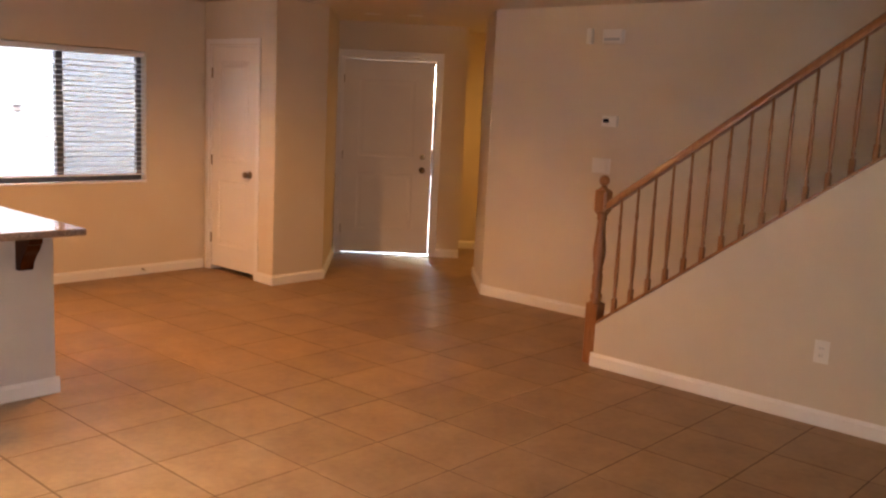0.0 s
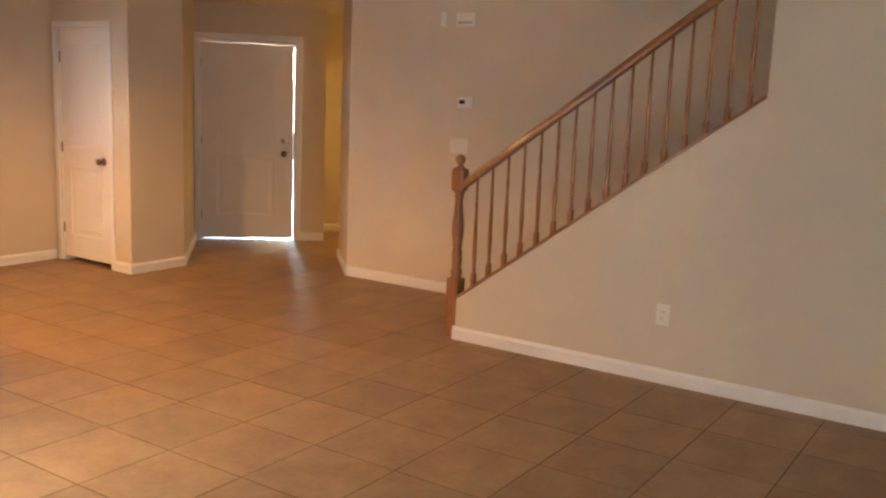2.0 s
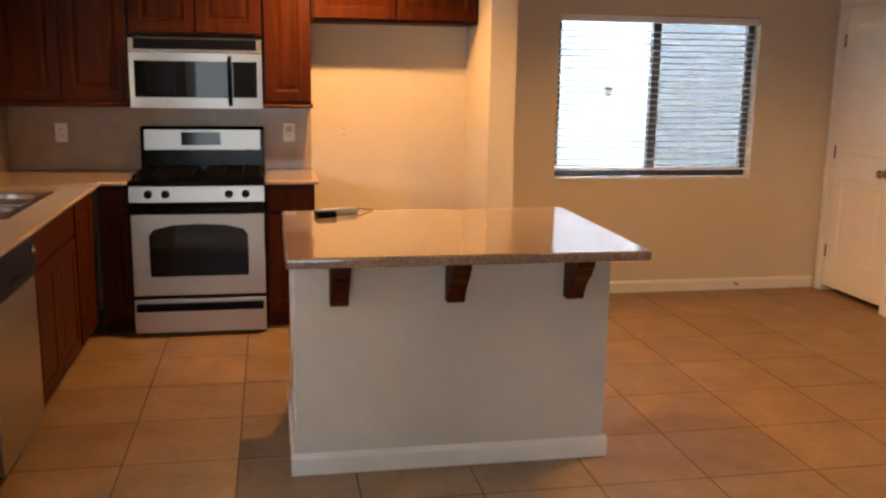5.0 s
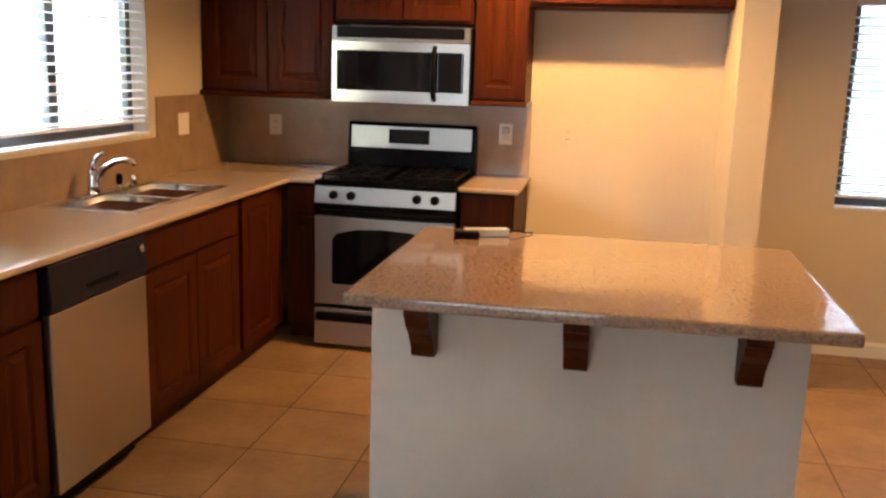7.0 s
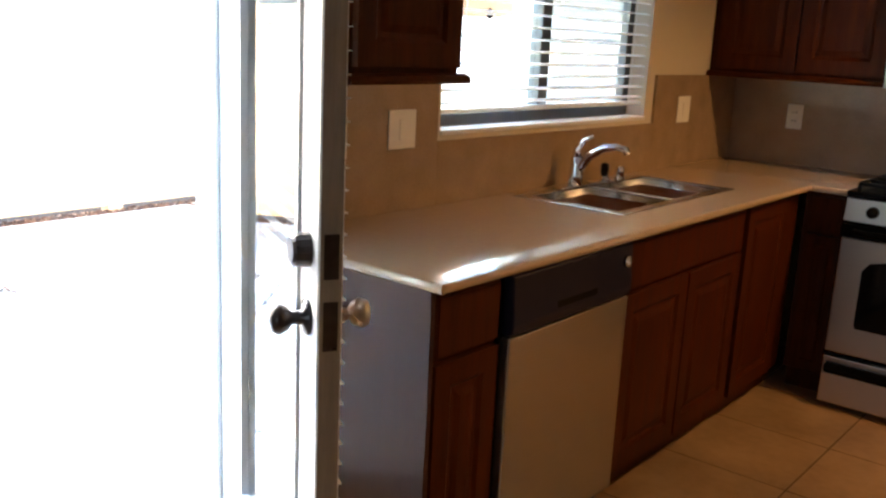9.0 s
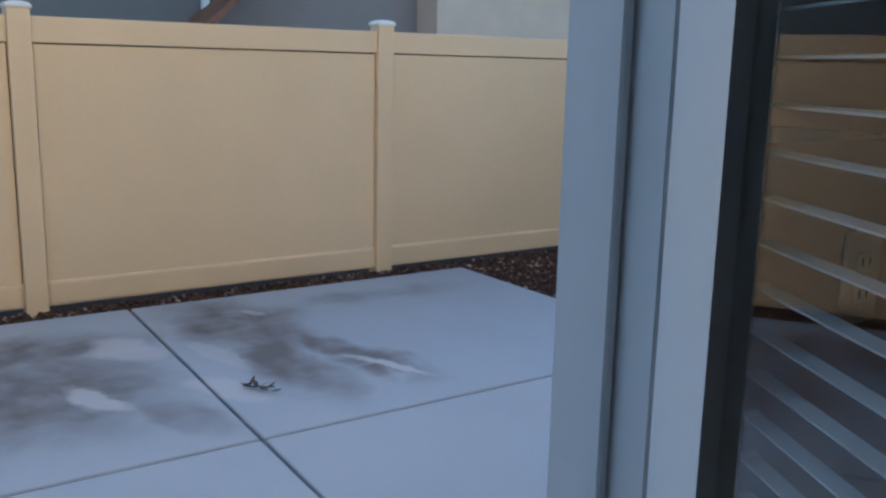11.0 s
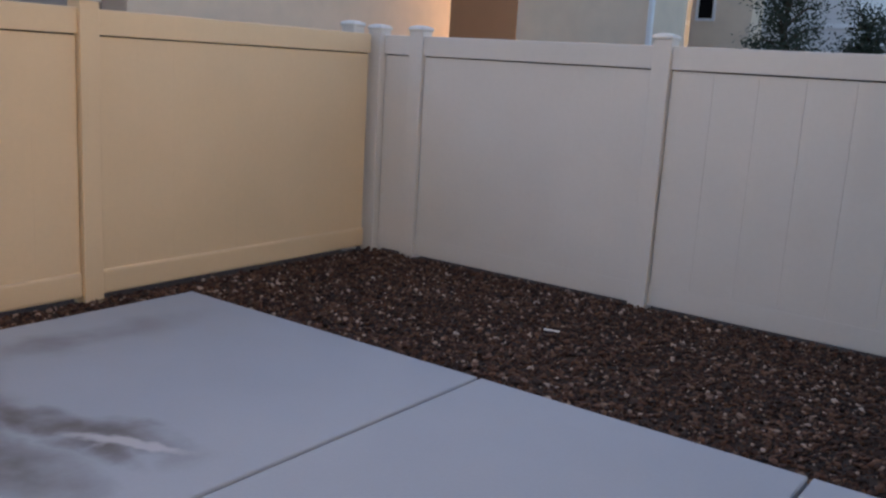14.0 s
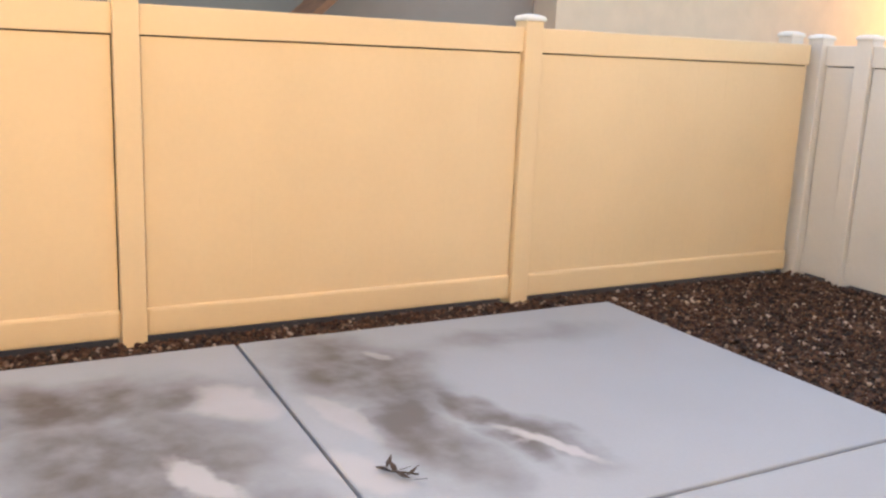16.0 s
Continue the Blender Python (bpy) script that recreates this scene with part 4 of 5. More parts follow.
for x in (1.836, 2.282, 2.76):
    p = [(IY0, 0.866), (IY0 - 0.165, 0.866), (IY0 - 0.165, 0.835), (IY0 - 0.15, 0.828), (IY0 - 0.135, 0.80), (IY0 - 0.10, 0.77), (IY0 - 0.072, 0.735),
         (IY0 - 0.06, 0.715), (IY0 - 0.056, 0.695), (IY0 - 0.045, 0.685), (IY0, 0.685)]
    part("bracket", prism(p, x - 0.035, x + 0.035, "x", 0.003), CHERRY, isl, "dark wooden scrolled bracket")
top = thing("island_top", (2.3, -2.3, 0.868), "polished speckled tan granite island top", "worktop")
bm = bmesh.new()
block(bm, 1.636, 3.0, -2.868, -1.765, 0.868, 0.906, 0.012, 3)
part("slab", bm, GRANITE, top, smooth=False)
dev = thing("door_opener_unit", (1.87, -1.93, 0.906), "small grey and white electronic unit with a wire on the granite", "device")
part("case", turned(boxes((-0.085, 0.085, -0.022, 0.022, 0, 0.03), bevel=0.006, seg=2), pose(1.895, -1.90, 0.906, 0, 0, 22)), GREYPL, dev)
part("end_block", turned(boxes((-0.045, 0.045, -0.03, 0.03, 0, 0.026), bevel=0.004), pose(1.83, -1.955, 0.906, 0, 0, 15)), BLACKMAT, dev)
part("wire", tube([(1.97, -1.868, 0.918), (2.0, -1.84, 0.922), (2.03, -1.82, 0.914), (2.06, -1.80, 0.91)], 0.003, 6), BLACKMAT, dev)

# ---------------- things on the walls ----------------
al = thing("alarm_box", (6.83, -3.52, 2.18), "white door chime box high on the wall", "chime")
part("case", boxes((6.79, 6.836, -3.60, -3.43, 2.13, 2.235), bevel=0.008, seg=2), PLASTIC, al)
part("grille", boxes((6.787, 6.79, -3.58, -3.45, 2.15, 2.17)), GREYPL, al)
pr_ = thing("sensor", (6.83, -3.30, 2.18), "small grey-white sensor high on the wall", "sensor")
part("case", boxes((6.80, 6.836, -3.325, -3.278, 2.13, 2.245), bevel=0.008, seg=2), PLASTIC, pr_)
tm = thing("thermostat", (6.83, -3.53, 1.555), "white thermostat with a small dark display", "thermostat")
part("case", boxes((6.808, 6.836, -3.60, -3.465, 1.51, 1.595), bevel=0.006, seg=2), PLASTIC, tm)
part("display", boxes((6.806, 6.809, -3.53, -3.48, 1.54, 1.57)), BLACKMAT, tm)
ds = thing("door_stop", (4.93, -0.016, 0.045), "small brass spring door stop on the baseboard", "door stop")
part("spring", tube([(4.93, -0.016, 0.05), (4.93, -0.085, 0.05)], 0.006, 8), BRASS, ds)
part("tip", tube([(4.93, -0.083, 0.05), (4.93, -0.098, 0.05)], 0.009, 8), PLASTIC, ds)
for i, (x, y) in enumerate(((6.75, -0.95), (7.0, -1.25))):
    dl = thing("recessed_light", (x, y, H), "small round recessed ceiling light, switched off", "light")
    part("ring", lathe([(0.075, H - 0.001), (0.075, H - 0.008), (0.055, H - 0.008), (0.05, H - 0.002), (0.0, H - 0.002)], (x, y, 0), 20), TRIM, dl)
for nm, x, y in (("kitchen", 1.95, -0.92), ("dining", 3.75, -2.2)):
    cl = thing("ceiling_light", (x, y, H), "lit flush ceiling light with a warm bulb", "light")
    part("base_plate", lathe([(0.15, H), (0.15, H - 0.02), (0.0, H - 0.02)], (x, y, 0), 24), TRIM, cl)

# ---------------- yard ----------------
OX = -0.18                                  # yard offset
GZ = -0.145
solid("ground", boxes((-400, 400, -400, 400, -0.6, -0.24)), SOIL, "bare brown earth reaching to the horizon", "ground", kind="structure")
bed = boxes((-5.2 + OX, 1.4, 0.134, 2.6, -0.26, GZ), (-5.2 + OX, -4.70 + OX, -8, 0.134, -0.26, GZ))
solid("gravel_bed", bed, SOIL, "dark soil under the brown gravel", "ground", kind="structure")


# patches on the patio: centre, half length, half width, turn, strength
DAMP = [(-3.47, -1.60, 0.50, 0.12, 18, 1.0), (-4.22, -1.92, 0.62, 0.36, 8, 1.0), (-3.60, -1.98, 0.80, 0.17, 4, 0.9), (-3.18, -1.66, 0.16, 0.11, 20, 0.95),
        (-4.28, -3.35, 0.30, 0.85, 0, 1.0), (-3.60, -3.12, 0.62, 0.50, 20, 0.95), (-4.45, -0.95, 0.18, 0.70, 0, 0.45), (-3.15, -2.62, 0.40, 0.14, 15, 0.6)]
PALE = [(-3.16, -1.535, 0.30, 0.05, 22, 0.9), (-4.05, -2.60, 0.30, 0.17, 10, 0.7), (-3.42, -2.90, 0.24, 0.09, 25, 0.8), (-3.22, -2.34, 0.22, 0.12, 30, 0.65), (-3.75, -2.20, 0.34, 0.085, 8, 0.5),
        (-4.42, -1.72, 0.10, 0.06, 0, 0.5)]


def stained_concrete():
    """Patio concrete with damp brown patches and pale dried rims."""
    n, l = CONC.node_tree.nodes, CONC.node_tree.links
    b = n["Principled BSDF"]
    base = b.inputs["Base Color"].links[0].from_socket
    geo = n.new("ShaderNodeNewGeometry")

    def math_node(op, a, c):
        m = n.new("ShaderNodeMath")
        m.operation = op
        for k, v in enumerate((a, c)):
            if isinstance(v, float):
                m.inputs[k].default_value = v
            else:
                l.new(v, m.inputs[k])
        return m.outputs[0]

    def ragged(scale, amount):
        nz = n.new("ShaderNodeTexNoise")
        nz.inputs["Scale"].default_value, nz.inputs["Detail"].default_value = scale, 5.0
        l.new(geo.outputs["Position"], nz.inputs["Vector"])
        off = n.new("ShaderNodeVectorMath")
        off.operation = "MULTIPLY_ADD"
        off.inputs[1].default_value = (amount, amount, 0)
        l.new(nz.outputs["Color"], off.inputs[0])
        l.new(geo.outputs["Position"], off.inputs[2])
        sub = n.new("ShaderNodeVectorMath")
        sub.operation = "SUBTRACT"
        sub.inputs[1].default_value = (amount / 2, amount / 2, 0)
        l.new(off.outputs[0], sub.inputs[0])
        return sub.outputs[0]

    def patches(rows, where, inner, outer):
        total = None
        for x, y, a, c, turn, strength in rows:
            mp = n.new("ShaderNodeMapping")
            mp.vector_type = "TEXTURE"
            mp.inputs["Location"].default_value = (x, y, -0.1)
            mp.inputs["Rotation"].default_value = (0, 0, radians(turn))
            mp.inputs["Scale"].default_value = (a, c, 1)
            l.new(where, mp.inputs["Vector"])
            ln = n.new("ShaderNodeVectorMath")
            ln.operation = "LENGTH"
            l.new(mp.outputs["Vector"], ln.inputs[0])
            soft = n.new("ShaderNodeMapRange")
            soft.interpolation_type = "SMOOTHSTEP"
            soft.inputs["From Min"].default_value, soft.inputs["From Max"].default_value = outer, inner
            soft.inputs["To Max"].default_value = strength
            l.new(ln.outputs["Value"], soft.inputs["Value"])
            total = soft.outputs["Result"] if total is None else math_node("MAXIMUM", total, soft.outputs["Result"])
        return total

    mottle = n.new("ShaderNodeTexNoise")
    mottle.inputs["Scale"].default_value, mottle.inputs["Detail"].default_value = 4.5, 6.0
    l.new(geo.outputs["Position"], mottle.inputs["Vector"])
    patchy = n.new("ShaderNodeMapRange")
    patchy.inputs["From Min"].default_value, patchy.inputs["From Max"].default_value = 0.30, 0.62
    patchy.inputs["To Min"].default_value = 0.45
    l.new(mottle.outputs["Fac"], patchy.inputs["Value"])
    damp = math_node("MULTIPLY", patches(DAMP, ragged(2.2, 0.55), 0.35, 1.45), patchy.outputs["Result"])
    pale = patches(PALE, ragged(3.5, 0.34), 0.55, 1.15)
    colour = base
    for fac, rgb in ((damp, (0.125, 0.108, 0.10)), (pale, (0.50, 0.50, 0.52))):
        mx = n.new("ShaderNodeMix")
        mx.data_type = "RGBA"
        mx.inputs["B"].default_value = (*rgb, 1)
        l.new(fac, mx.inputs["Factor"])
        l.new(colour, mx.inputs["A"])
        colour = mx.outputs["Result"]
    l.new(colour, b.inputs["Base Color"])


stained_concrete()
patio = thing("patio", (-2.5, -2.35, -0.1), "grey concrete patio with brown damp stains", "patio", kind="structure")
xs = (-4.70 + OX, -2.44 + OX, -0.83 + OX, -0.14)
ys = (-9.7, -7.25, -4.80, -2.352, 0.134)
for x0, x1 in zip(xs, xs[1:]):
    for y0, y1 in zip(ys, ys[1:]):
        bm = boxes((x0 + 0.009, x1 - (0.009 if x1 < -0.2 else 0), y0 + 0.009, y1 - 0.009, -0.22, -0.1), bevel=0.006)
        for v in bm.verts:      # the long joints run a little askew to the fence
            v.co.y -= 0.036 * (v.co.x - xs[0]) * min(1.0, max(0.0, (0.134 - v.co.y) / 2.486))
        part("slab", bm, CONC, patio)
part("joint_bed", boxes((xs[0] + 0.01, xs[-1], ys[0], ys[-1] - 0.01, -0.235, -0.15)), SOIL, patio)

# fallen twig with dry leaves on the slab, and a pale chip in the gravel
tw = thing("fallen_twig", (-2.99 + OX, -2.25, -0.1), "small dry brown twig with curled leaves on the concrete", "twig")
tx, ty = -2.99 + OX, -2.25
part("stem", tube([(tx - 0.07, ty - 0.02, -0.095), (tx, ty, -0.085), (tx + 0.06, ty + 0.05, -0.075), (tx + 0.11, ty + 0.06, -0.06)], 0.004, 6), BARK, tw)
DRY = material("dry_leaf", (0.075, 0.045, 0.03), 0.7, vary=0.25, scale=40)
for i in range(9):
    a = i * 2.4
    c = Vector((tx - 0.05 + 0.018 * i, ty - 0.01 + 0.008 * i, -0.088))
    bm = bmesh.new()
    d = Vector((math.cos(a), math.sin(a), 0.25))
    e = Vector((-math.sin(a), math.cos(a), 0.1))
    v = [bm.verts.new(c), bm.verts.new(c + 0.03 * d + 0.012 * e), bm.verts.new(c + 0.065 * d + Vector((0, 0, 0.012))), bm.verts.new(c + 0.03 * d - 0.012 * e + Vector((0, 0, 0.01)))]
    bm.faces.new((v[0], v[1], v[2]))
    bm.faces.new((v[0], v[2], v[3]))
    r = bmesh.ops.extrude_face_region(bm, geom=bm.faces[:])
    bmesh.ops.translate(bm, verts=[g for g in r["geom"] if isinstance(g, bmesh.types.BMVert)], vec=(0, 0, 0.0015))
    part("dry_leaf", bm, DRY, tw)
solid("wood_chip", turned(boxes((-0.05, 0.05, -0.008, 0.008, 0, 0.01), bevel=0.003), pose(-2.62 + OX, 1.16, GZ + 0.03, 4, 6, 35)), TRIM, "pale wood chip lying on the gravel", "wood chip")

# ---------------- fence ----------------
PB, PT = -0.20, 1.66


def post(fence, m, mat, top=1.685):
    """A hollow vinyl post with a flat pyramid cap."""
    sh = part("post", turned(boxes((-0.064, 0.064, -0.064, 0.064, PB, top - 0.015), bevel=0.006, seg=2), m), mat, fence)
    bm = bmesh.new()
    block(bm, -0.074, 0.074, -0.074, 0.074, top - 0.02, top, 0.004)
    rows = [(0.072, top), (0.062, top + 0.012), (0.03, top + 0.022)]
    loops = [[bm.verts.new((sx * r, sy * r, z)) for sx, sy in ((-1, -1), (1, -1), (1, 1), (-1, 1))] for r, z in rows]
    for a, b in zip(loops, loops[1:]):
        for i in range(4):
            bm.faces.new((a[i], a[(i + 1) % 4], b[(i + 1) % 4], b[i]))
    bm.faces.new(loops[-1])
    part("cap", turned(bm, m), CAPV, sh)
    return sh


def fence_bay(fence, m, w, mat, z0=-0.10, seam=0.0005, rail=0.044):
    """One bay between posts: local x along the fence, face to -y."""
    part("top_rail", turned(boxes((0.0, w, -0.042, 0.042, 1.475, 1.625), bevel=0.006, seg=2), m), mat, fence)
    part("bottom_rail", turned(boxes((0.0, w, -rail, rail, z0, z0 + 0.155), bevel=0.4 * rail, seg=2), m), mat, fence)
    # filler strips, coloured dark for the shade inside the open joints
    part("channel", turned(boxes((0.0, w, -0.004, 0.004, 1.44, 1.5), (0.0, 0.03, -0.003, 0.003, z0 + 0.1, 1.44), (w - 0.03, w, -0.003, 0.003, z0 + 0.1, 1.44)), m), JOINT_SHADE, fence, "strip coloured dark as the shade in the joint round the boards")
    n = max(1, round(w / 0.285))
    bw = (w - 0.016) / n
    me = mesh_of(boxes((0.0, bw, -0.027, 0.027, z0 + 0.12, 1.467), bevel=seam), "board", mat)
    for i in range(n):
        o = new("board", me)
        o.parent = fence
        o.matrix_basis = Matrix.Translation(-ORG[fence]) @ m @ Matrix.Translation((0.008 + i * bw, 0, 0))


# shade of the fence joints, put in as a dark brown
JOINT_SHADE = material("joint_shade_brown", (0.05, 0.035, 0.022), 0.9, vary=0.2, scale=20)
CAPV = material("white_vinyl_cap", (0.74, 0.72, 0.68), 0.45, vary=0.03)
FX = -5.02 + OX
fy = (-7.68, -5.24, -2.82, -0.40, 2.10)
fen = thing("fence", (FX, -2.8, -0.15), "vinyl privacy fence with square posts, warm bounced light in its tan colour", "fence")
for y in fy[:-1]:
    post(fen, pose(FX, y, 0), FENCE)
for a, b in zip(fy, fy[1:]):
    fence_bay(fen, pose(FX, a + 0.064, 0, 0, 0, 90), b - a - 0.128 + (0.06 if b > 2 else 0), FENCE)
RY = 2.255
rx = (-4.60 + OX, -2.553 + OX, -0.11 + OX, 2.3)
fen = thing("fence", (-2.5, RY, -0.15), "vinyl privacy fence along the gravel, cool sky light in its pale colour", "fence")
post(fen, pose(FX + 0.02, RY - 0.03, 0), FENCEW)
post(fen, pose(FX - 0.12, RY - 0.20, 0), FENCEW, 1.70)
for x in rx:
    post(fen, pose(x, RY, 0), FENCEW)
for a, b in zip((FX + 0.02, *rx), rx):
    fence_bay(fen, pose(a + 0.064, RY, 0), b - a - 0.128, FENCEW, z0=-0.12, seam=0.003 if a > -3.0 else 0.0005, rail=0.0285)

# ---------------- neighbouring houses and tree ----------------
def house(name, m, w, d, h, mat, label, windows=(), roof=True, storey=None):
    """Local: front at y=0 looking to -y, x from 0 to w."""
    th = thing(name, (0, 0, 0), label, "house")
    body = part("wall", boxes((0, w, 0, d, -0.3, h)), mat, th)
    if roof:
        part("roof", prism([(-0.4, h - 0.05), (-0.4, h + 0.08), (d / 2, h + 1.6), (d + 0.4, h + 0.08), (d + 0.4, h - 0.05)], -0.4, w + 0.4, "x"), ROOFT, th)
    for x, z, ww, hh in windows:
        wd = part("window", boxes((x - 0.06, x, -0.03, 0.02, z - 0.06, z + hh + 0.06), (x + ww, x + ww + 0.06, -0.03, 0.02, z - 0.06, z + hh + 0.06), (x, x + ww, -0.03, 0.02, z - 0.06, z), (x, x + ww, -0.03, 0.02, z + hh, z + hh + 0.06)), VINYLW, th)
        part("pane", boxes((x, x + ww, -0.008, -0.002, z, z + hh)), DARKGLASS, wd)
    if storey:
        part("band", boxes((-0.01, w + 0.01, -0.03, 0.0, storey, storey + 0.12), bevel=0.01), VINYLW, th)
    th.matrix_basis = m
    return th


HX = -12.0 + OX
house("neighbour_house", pose(HX, -18.0, 0, 0, 0, 90), 18.8, 7, 6.0, STUCCO_G, "grey stucco house behind the fence")
solid("downpipe", boxes((HX + 0.0, HX + 0.1, 0.70, 0.81, -0.2, 6.0), bevel=0.02), VINYLW, "white downpipe on the grey house", "downpipe")
house("neighbour_house", pose(HX - 0.3, 0.82, 0, 0, 0, 90), 3.65, 6, 6.6, STUCCO_W, "stucco wing behind the fence, its shade put into a taupe colour", roof=False)
solid("gable_roof", prism([(0.41, 1.85), (0.55, 1.85), (1.75, 2.90), (1.60, 2.90)], HX - 2.0, HX + 0.9, "x"), ROOFT, "orange clay roof edge of the neighbouring house", "roof")
house("neighbour_house", pose(HX + 0.3, 4.48, 0, 0, 0, 90), 7.75, 6, 6.2, STUCCO_P, "peach stucco house behind the fence")
# added wall; its dark colour stands for the shaded gap
house("neighbour_house", pose(-17.0 + OX, 14.5, 0), 7.6, 4, 5.0, GAP_SHADE, "dark wall coloured as the shade in the gap between two houses", roof=False)
house("neighbour_house", pose(-9.9 + OX, 12.0, 0), 2.80, 1.6, 6.2, STUCCO_T, "tan stucco house behind the fence")
solid("downpipe", boxes((-7.13 + OX, -7.03 + OX, 11.9, 12.0, -0.2, 6.0), bevel=0.02), VINYLW, "white corner trim on the tan house", "trim")
house("neighbour_house", pose(-10.5 + OX, 19.0, 0), 5.2, 6, 6.5, HOUSE_W, "pale grey house with a storey band", storey=2.7)
house("neighbour_house", pose(-8.88 + OX, 18.2, 0), 1.48, 6, 6.5, STUCCO_T, "tan stucco house with a small window", windows=((0.18, 2.83, 0.36, 0.9),))
house("neighbour_house", pose(-9.3 + OX, 30.0, 0), 6, 6, 6.0, HOUSE_W, "pale grey house farther off", windows=((1.2, 3.6, 0.8, 1.2), (3.4, 3.6, 0.8, 1.2)), storey=3.0)
# houses across from the dining window and on the far sides
# unseen wall, added to keep direct sun off the back opening
solid("back_sun_block", boxes((-2, 12, -11.6, -11.3, -0.3, 4.0)), STUCCO_T, "unseen tan wall added behind the house to block the sun", "wall", kind="structure")
house("neighbour_house", pose(2.6, 3.6, 0), 9.0, 5, 4.4, SIDING, "pale blue-grey house across from the dining window", roof=False)


def tree(x, y, height, spread, seed, label):
    rnd = random.Random(seed)
    th = thing("tree", (x, y, -0.2), label, "tree")
    pts = [(x, y, -0.25), (x + 0.05, y, height * 0.25), (x - 0.03, y + 0.05, height * 0.5), (x + 0.02, y, height * 0.85)]
    tr = tube(pts, [0.10, 0.08, 0.06, 0.02], 8)
    part("trunk", tr, BARK, th)
    tips = []
    for i in range(26):
        h0 = height * (0.16 + 0.72 * i / 26)
        a = i * 2.4 + rnd.uniform(-0.4, 0.4)
        r = spread * (1.05 - 0.75 * (i / 26)) * rnd.uniform(0.6, 1.1)
        e = Vector((x + r * math.cos(a), y + r * math.sin(a), h0 + rnd.uniform(0.15, 0.55)))
        s = Vector((x, y, h0))
        part("limb", tube([s, s.lerp(e, 0.5) + Vector((0, 0, 0.08)), e], [0.03, 0.02, 0.006], 5), BARK, th)
        tips.append((s, e))
    verts, faces = [], []
    for s, e in tips:
        for k in range(340):
            t = rnd.uniform(0.25, 1.05)
            c = s.lerp(e, t) + Vector((rnd.gauss(0, 0.13), rnd.gauss(0, 0.13), rnd.gauss(0, 0.12)))
            d = Vector((rnd.gauss(0, 1), rnd.gauss(0, 1), rnd.gauss(0, 0.7))).normalized()
            u = d.orthogonal().normalized()
            L, W = rnd.uniform(0.04, 0.075), rnd.uniform(0.014, 0.024)
            b0 = len(verts)
            verts += [c, c + d * L * 0.5 + u * W, c + d * L, c + d * L * 0.5 - u * W]
            faces += [(b0, b0 + 1, b0 + 2, b0 + 3)]
    me = bpy.data.meshes.new("crown")
    me.from_pydata([tuple(v) for v in verts], [], faces)
    me.materials.append(LEAF)
    o = new("crown", me)
    o.parent = th
    o.location = (-x, -y, 0.2)
    tagged(o, kind="stuff")
    return th


tree(-4.92 + OX, 12.6, 3.9, 0.95, 3, "dark green leafy tree beyond the fence")
tree(-3.75 + OX, 13.3, 2.7, 0.85, 5, "smaller dark green tree beyond the fence")
tree(-2.65 + OX, 13.0, 2.8, 0.9, 8, "smaller dark green tree beyond the fence")

# ---------------- gravel ----------------
def gravel(name, x0, x1, y0, y1, count, seed):
    rnd = np.random.default_rng(seed)
    bm = bmesh.new()
    bmesh.ops.create_icosphere(bm, subdivisions=1, radius=1.0)
    base = np.array([v.co[:] for v in bm.verts])
    tri = np.array([[v.index for v in f.verts] for f in bm.faces])
    bm.free()
    k = len(base)
    c = np.stack([rnd.uniform(x0, x1, count), rnd.uniform(y0, y1, count), GZ + rnd.uniform(0.0, 0.022, count)], 1)
    size = rnd.gamma(5.0, 0.0022, count).clip(0.005, 0.026)
    rad = size[:, None] * rnd.uniform(0.6, 1.25, (count, 3)) * np.array([1, 1, 0.75])
    ang = rnd.uniform(0, 6.28, count)
    v = base[None] * rad[:, None, :] * rnd.uniform(0.78, 1.15, (count, k, 1))
    ca, sa = np.cos(ang)[:, None], np.sin(ang)[:, None]
    vx = v[..., 0] * ca - v[..., 1] * sa
    vy = v[..., 0] * sa + v[..., 1] * ca
    tl = rnd.uniform(-0.6, 0.6, count)[:, None]
    v = np.stack([vx, vy, v[..., 2] + vx * tl * 0.6], -1) + c[:, None]
    f = (tri[None] + (np.arange(count) * k)[:, None, None]).reshape(-1, 3)
    me = bpy.data.meshes.new(name)
    me.from_pydata(v.reshape(-1, 3).tolist(), [], f.tolist())
    me.materials.append(STONE)
    return tagged(new(name, me), "loose brown and grey gravel stones", "gravel", kind="stuff")


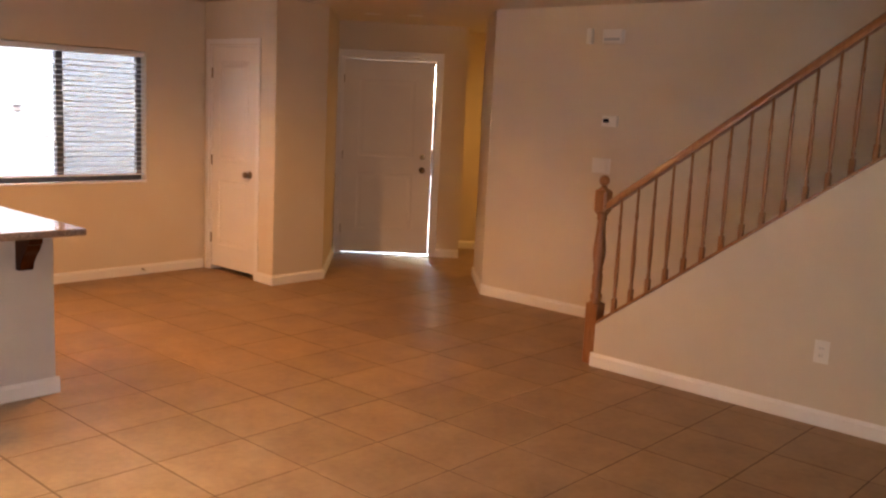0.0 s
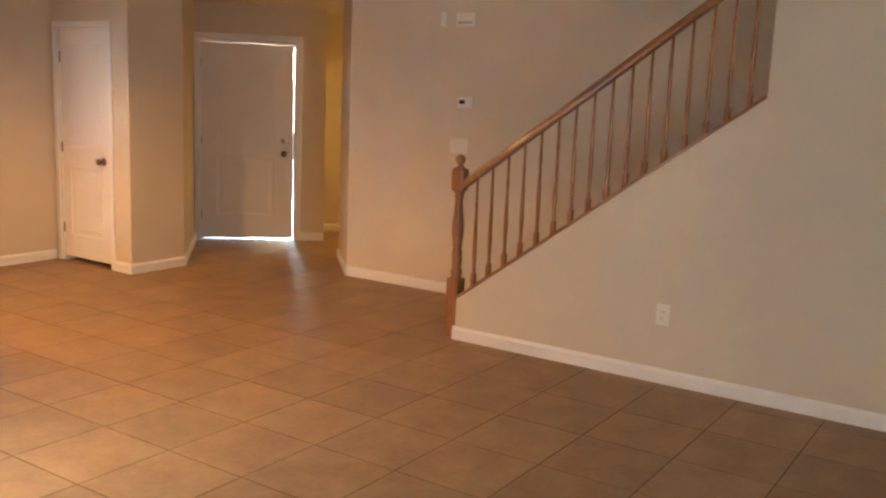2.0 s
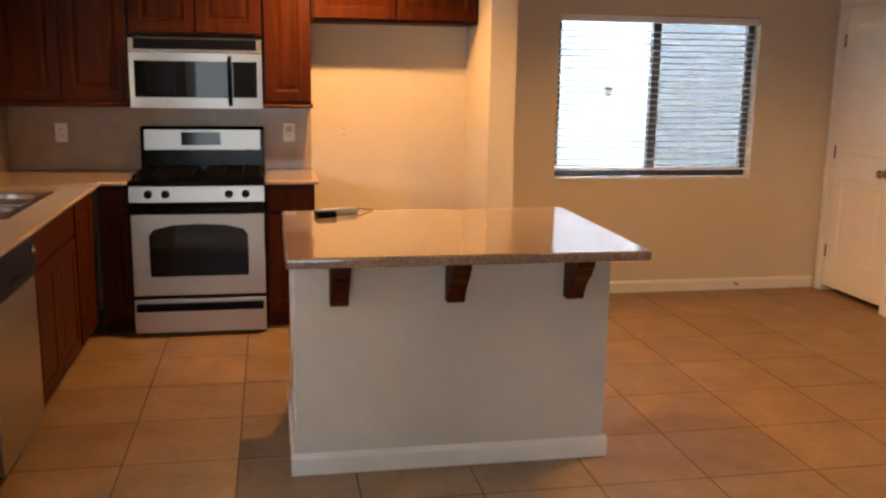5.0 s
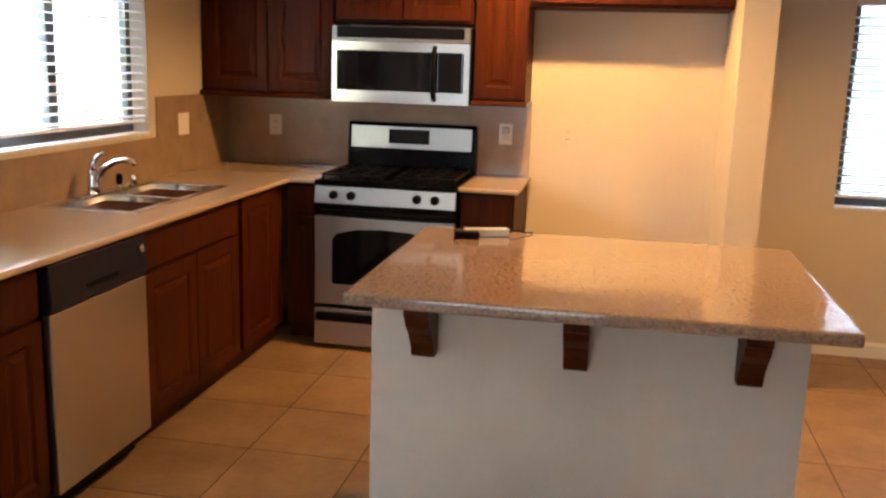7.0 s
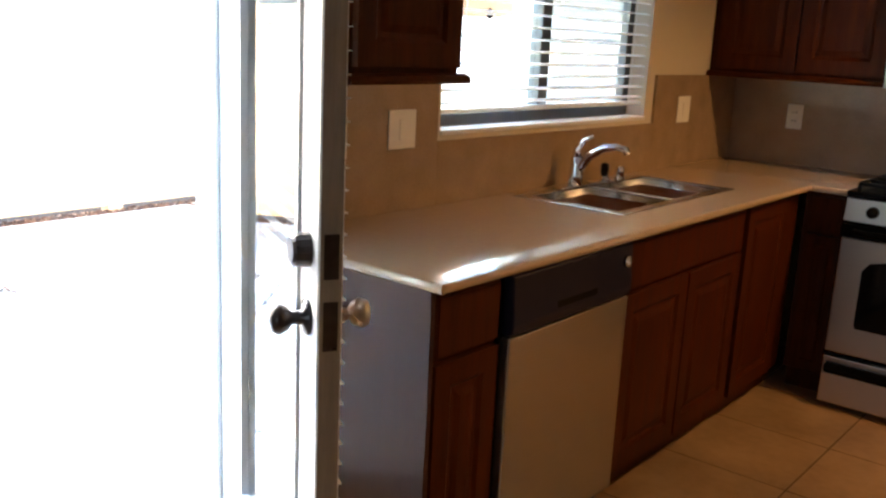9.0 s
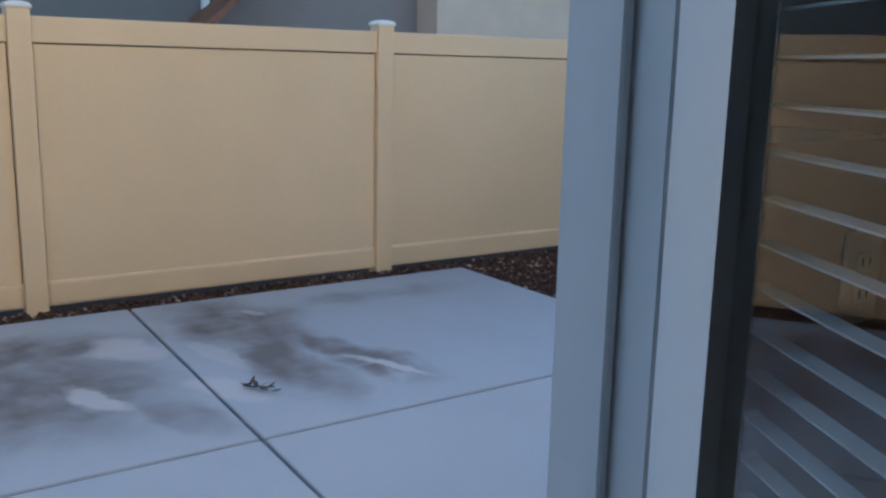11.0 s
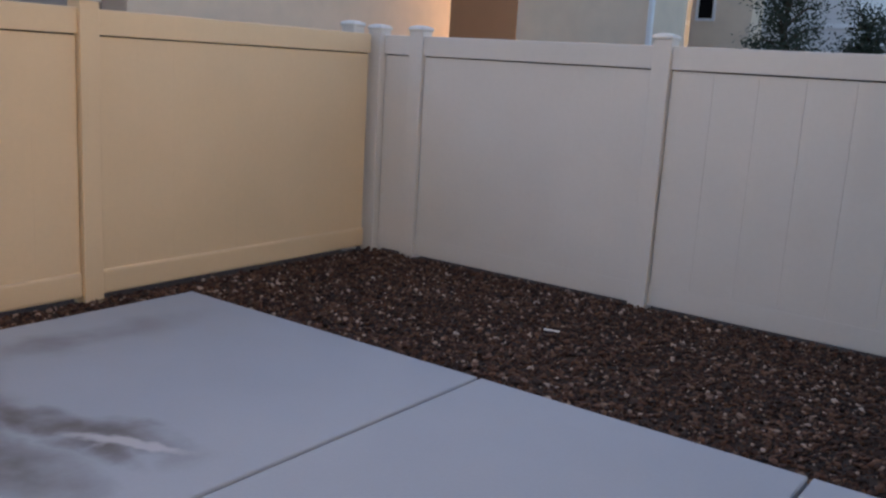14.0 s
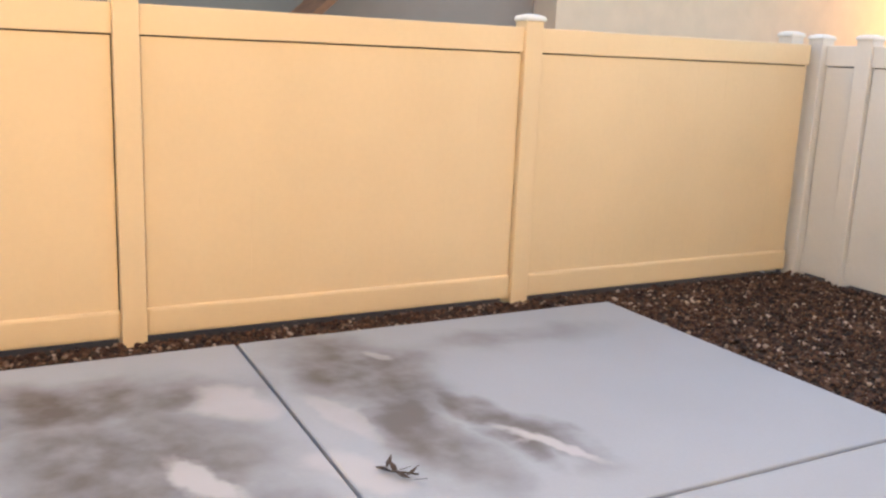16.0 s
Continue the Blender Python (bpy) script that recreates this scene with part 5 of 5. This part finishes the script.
STONE = bpy.data.materials.new("brown_gravel")
STONE.use_nodes = True
n_, l_ = STONE.node_tree.nodes, STONE.node_tree.links
gi = n_.new("ShaderNodeNewGeometry")
rp = n_.new("ShaderNodeValToRGB")
cr = rp.color_ramp
cr.elements[0].position, cr.elements[0].color = 0.0, (0.018, 0.008, 0.004, 1)
cr.elements[1].position, cr.elements[1].color = 1.0, (0.42, 0.34, 0.28, 1)
for p_, c_ in ((0.35, (0.040, 0.0145, 0.0065, 1)), (0.65, (0.078, 0.031, 0.0145, 1)), (0.88, (0.125, 0.063, 0.037, 1)), (0.96, (0.24, 0.17, 0.13, 1))):
    e_ = cr.elements.new(p_)
    e_.color = c_
l_.new(gi.outputs["Random Per Island"], rp.inputs["Fac"])
l_.new(rp.outputs["Color"], n_["Principled BSDF"].inputs["Base Color"])
n_["Principled BSDF"].inputs["Roughness"].default_value = 0.8
gravel("gravel", -4.98 + OX, 0.8, 0.15, 2.2, 34000, 4)
gravel("gravel_strip", -4.99 + OX, -4.71 + OX, -7.0, 0.15, 6000, 6)

# ---------------- floor tiles ----------------
T = 0.457
floor = thing("floor", (0, 0, 0), "beige ceramic tile floor with dark grout joints", "floor", kind="structure")
part("grout_bed", boxes((0.0, 10.6, -9.26, 0.0, -0.2, -0.0025), (6.0, 10.6, 0.0, 1.3, -0.2, -0.0025)), GROUT, floor)
tile_me = mesh_of(boxes((0.003, T - 0.003, 0.003, T - 0.003, -0.02, 0.0), bevel=0.0018), "tile", TILE)
cells = []
ix0, iy0 = 0.985, -2.012
for i in range(-3, 22):
    for j in range(-16, 8):
        x, y = ix0 + i * T, iy0 + j * T
        if x + T < 0.02 or y + T < -9.26 or y > (-0.02 if x < 6.4 else 1.2) or x > 10.5:
            continue
        cells.append((x, y))
near = lambda c: abs(c[0] - 2.6) * 0.8 + abs(c[1] + 3.4)
cells.sort(key=near)
for x, y in cells[:300]:
    o = new("tile", tile_me)
    o.parent = floor
    o.location = (x, y, 0.0006 * math.sin(37 * x + 53 * y) - 0.0008)
rest = bmesh.new()
for x, y in cells[300:]:
    block(rest, x + 0.003, x + T - 0.003, y + 0.003, y + T - 0.003, -0.02, -0.0008)
o = part("tile_field", rest, TILE, floor)
tagged(o, kind="stuff")
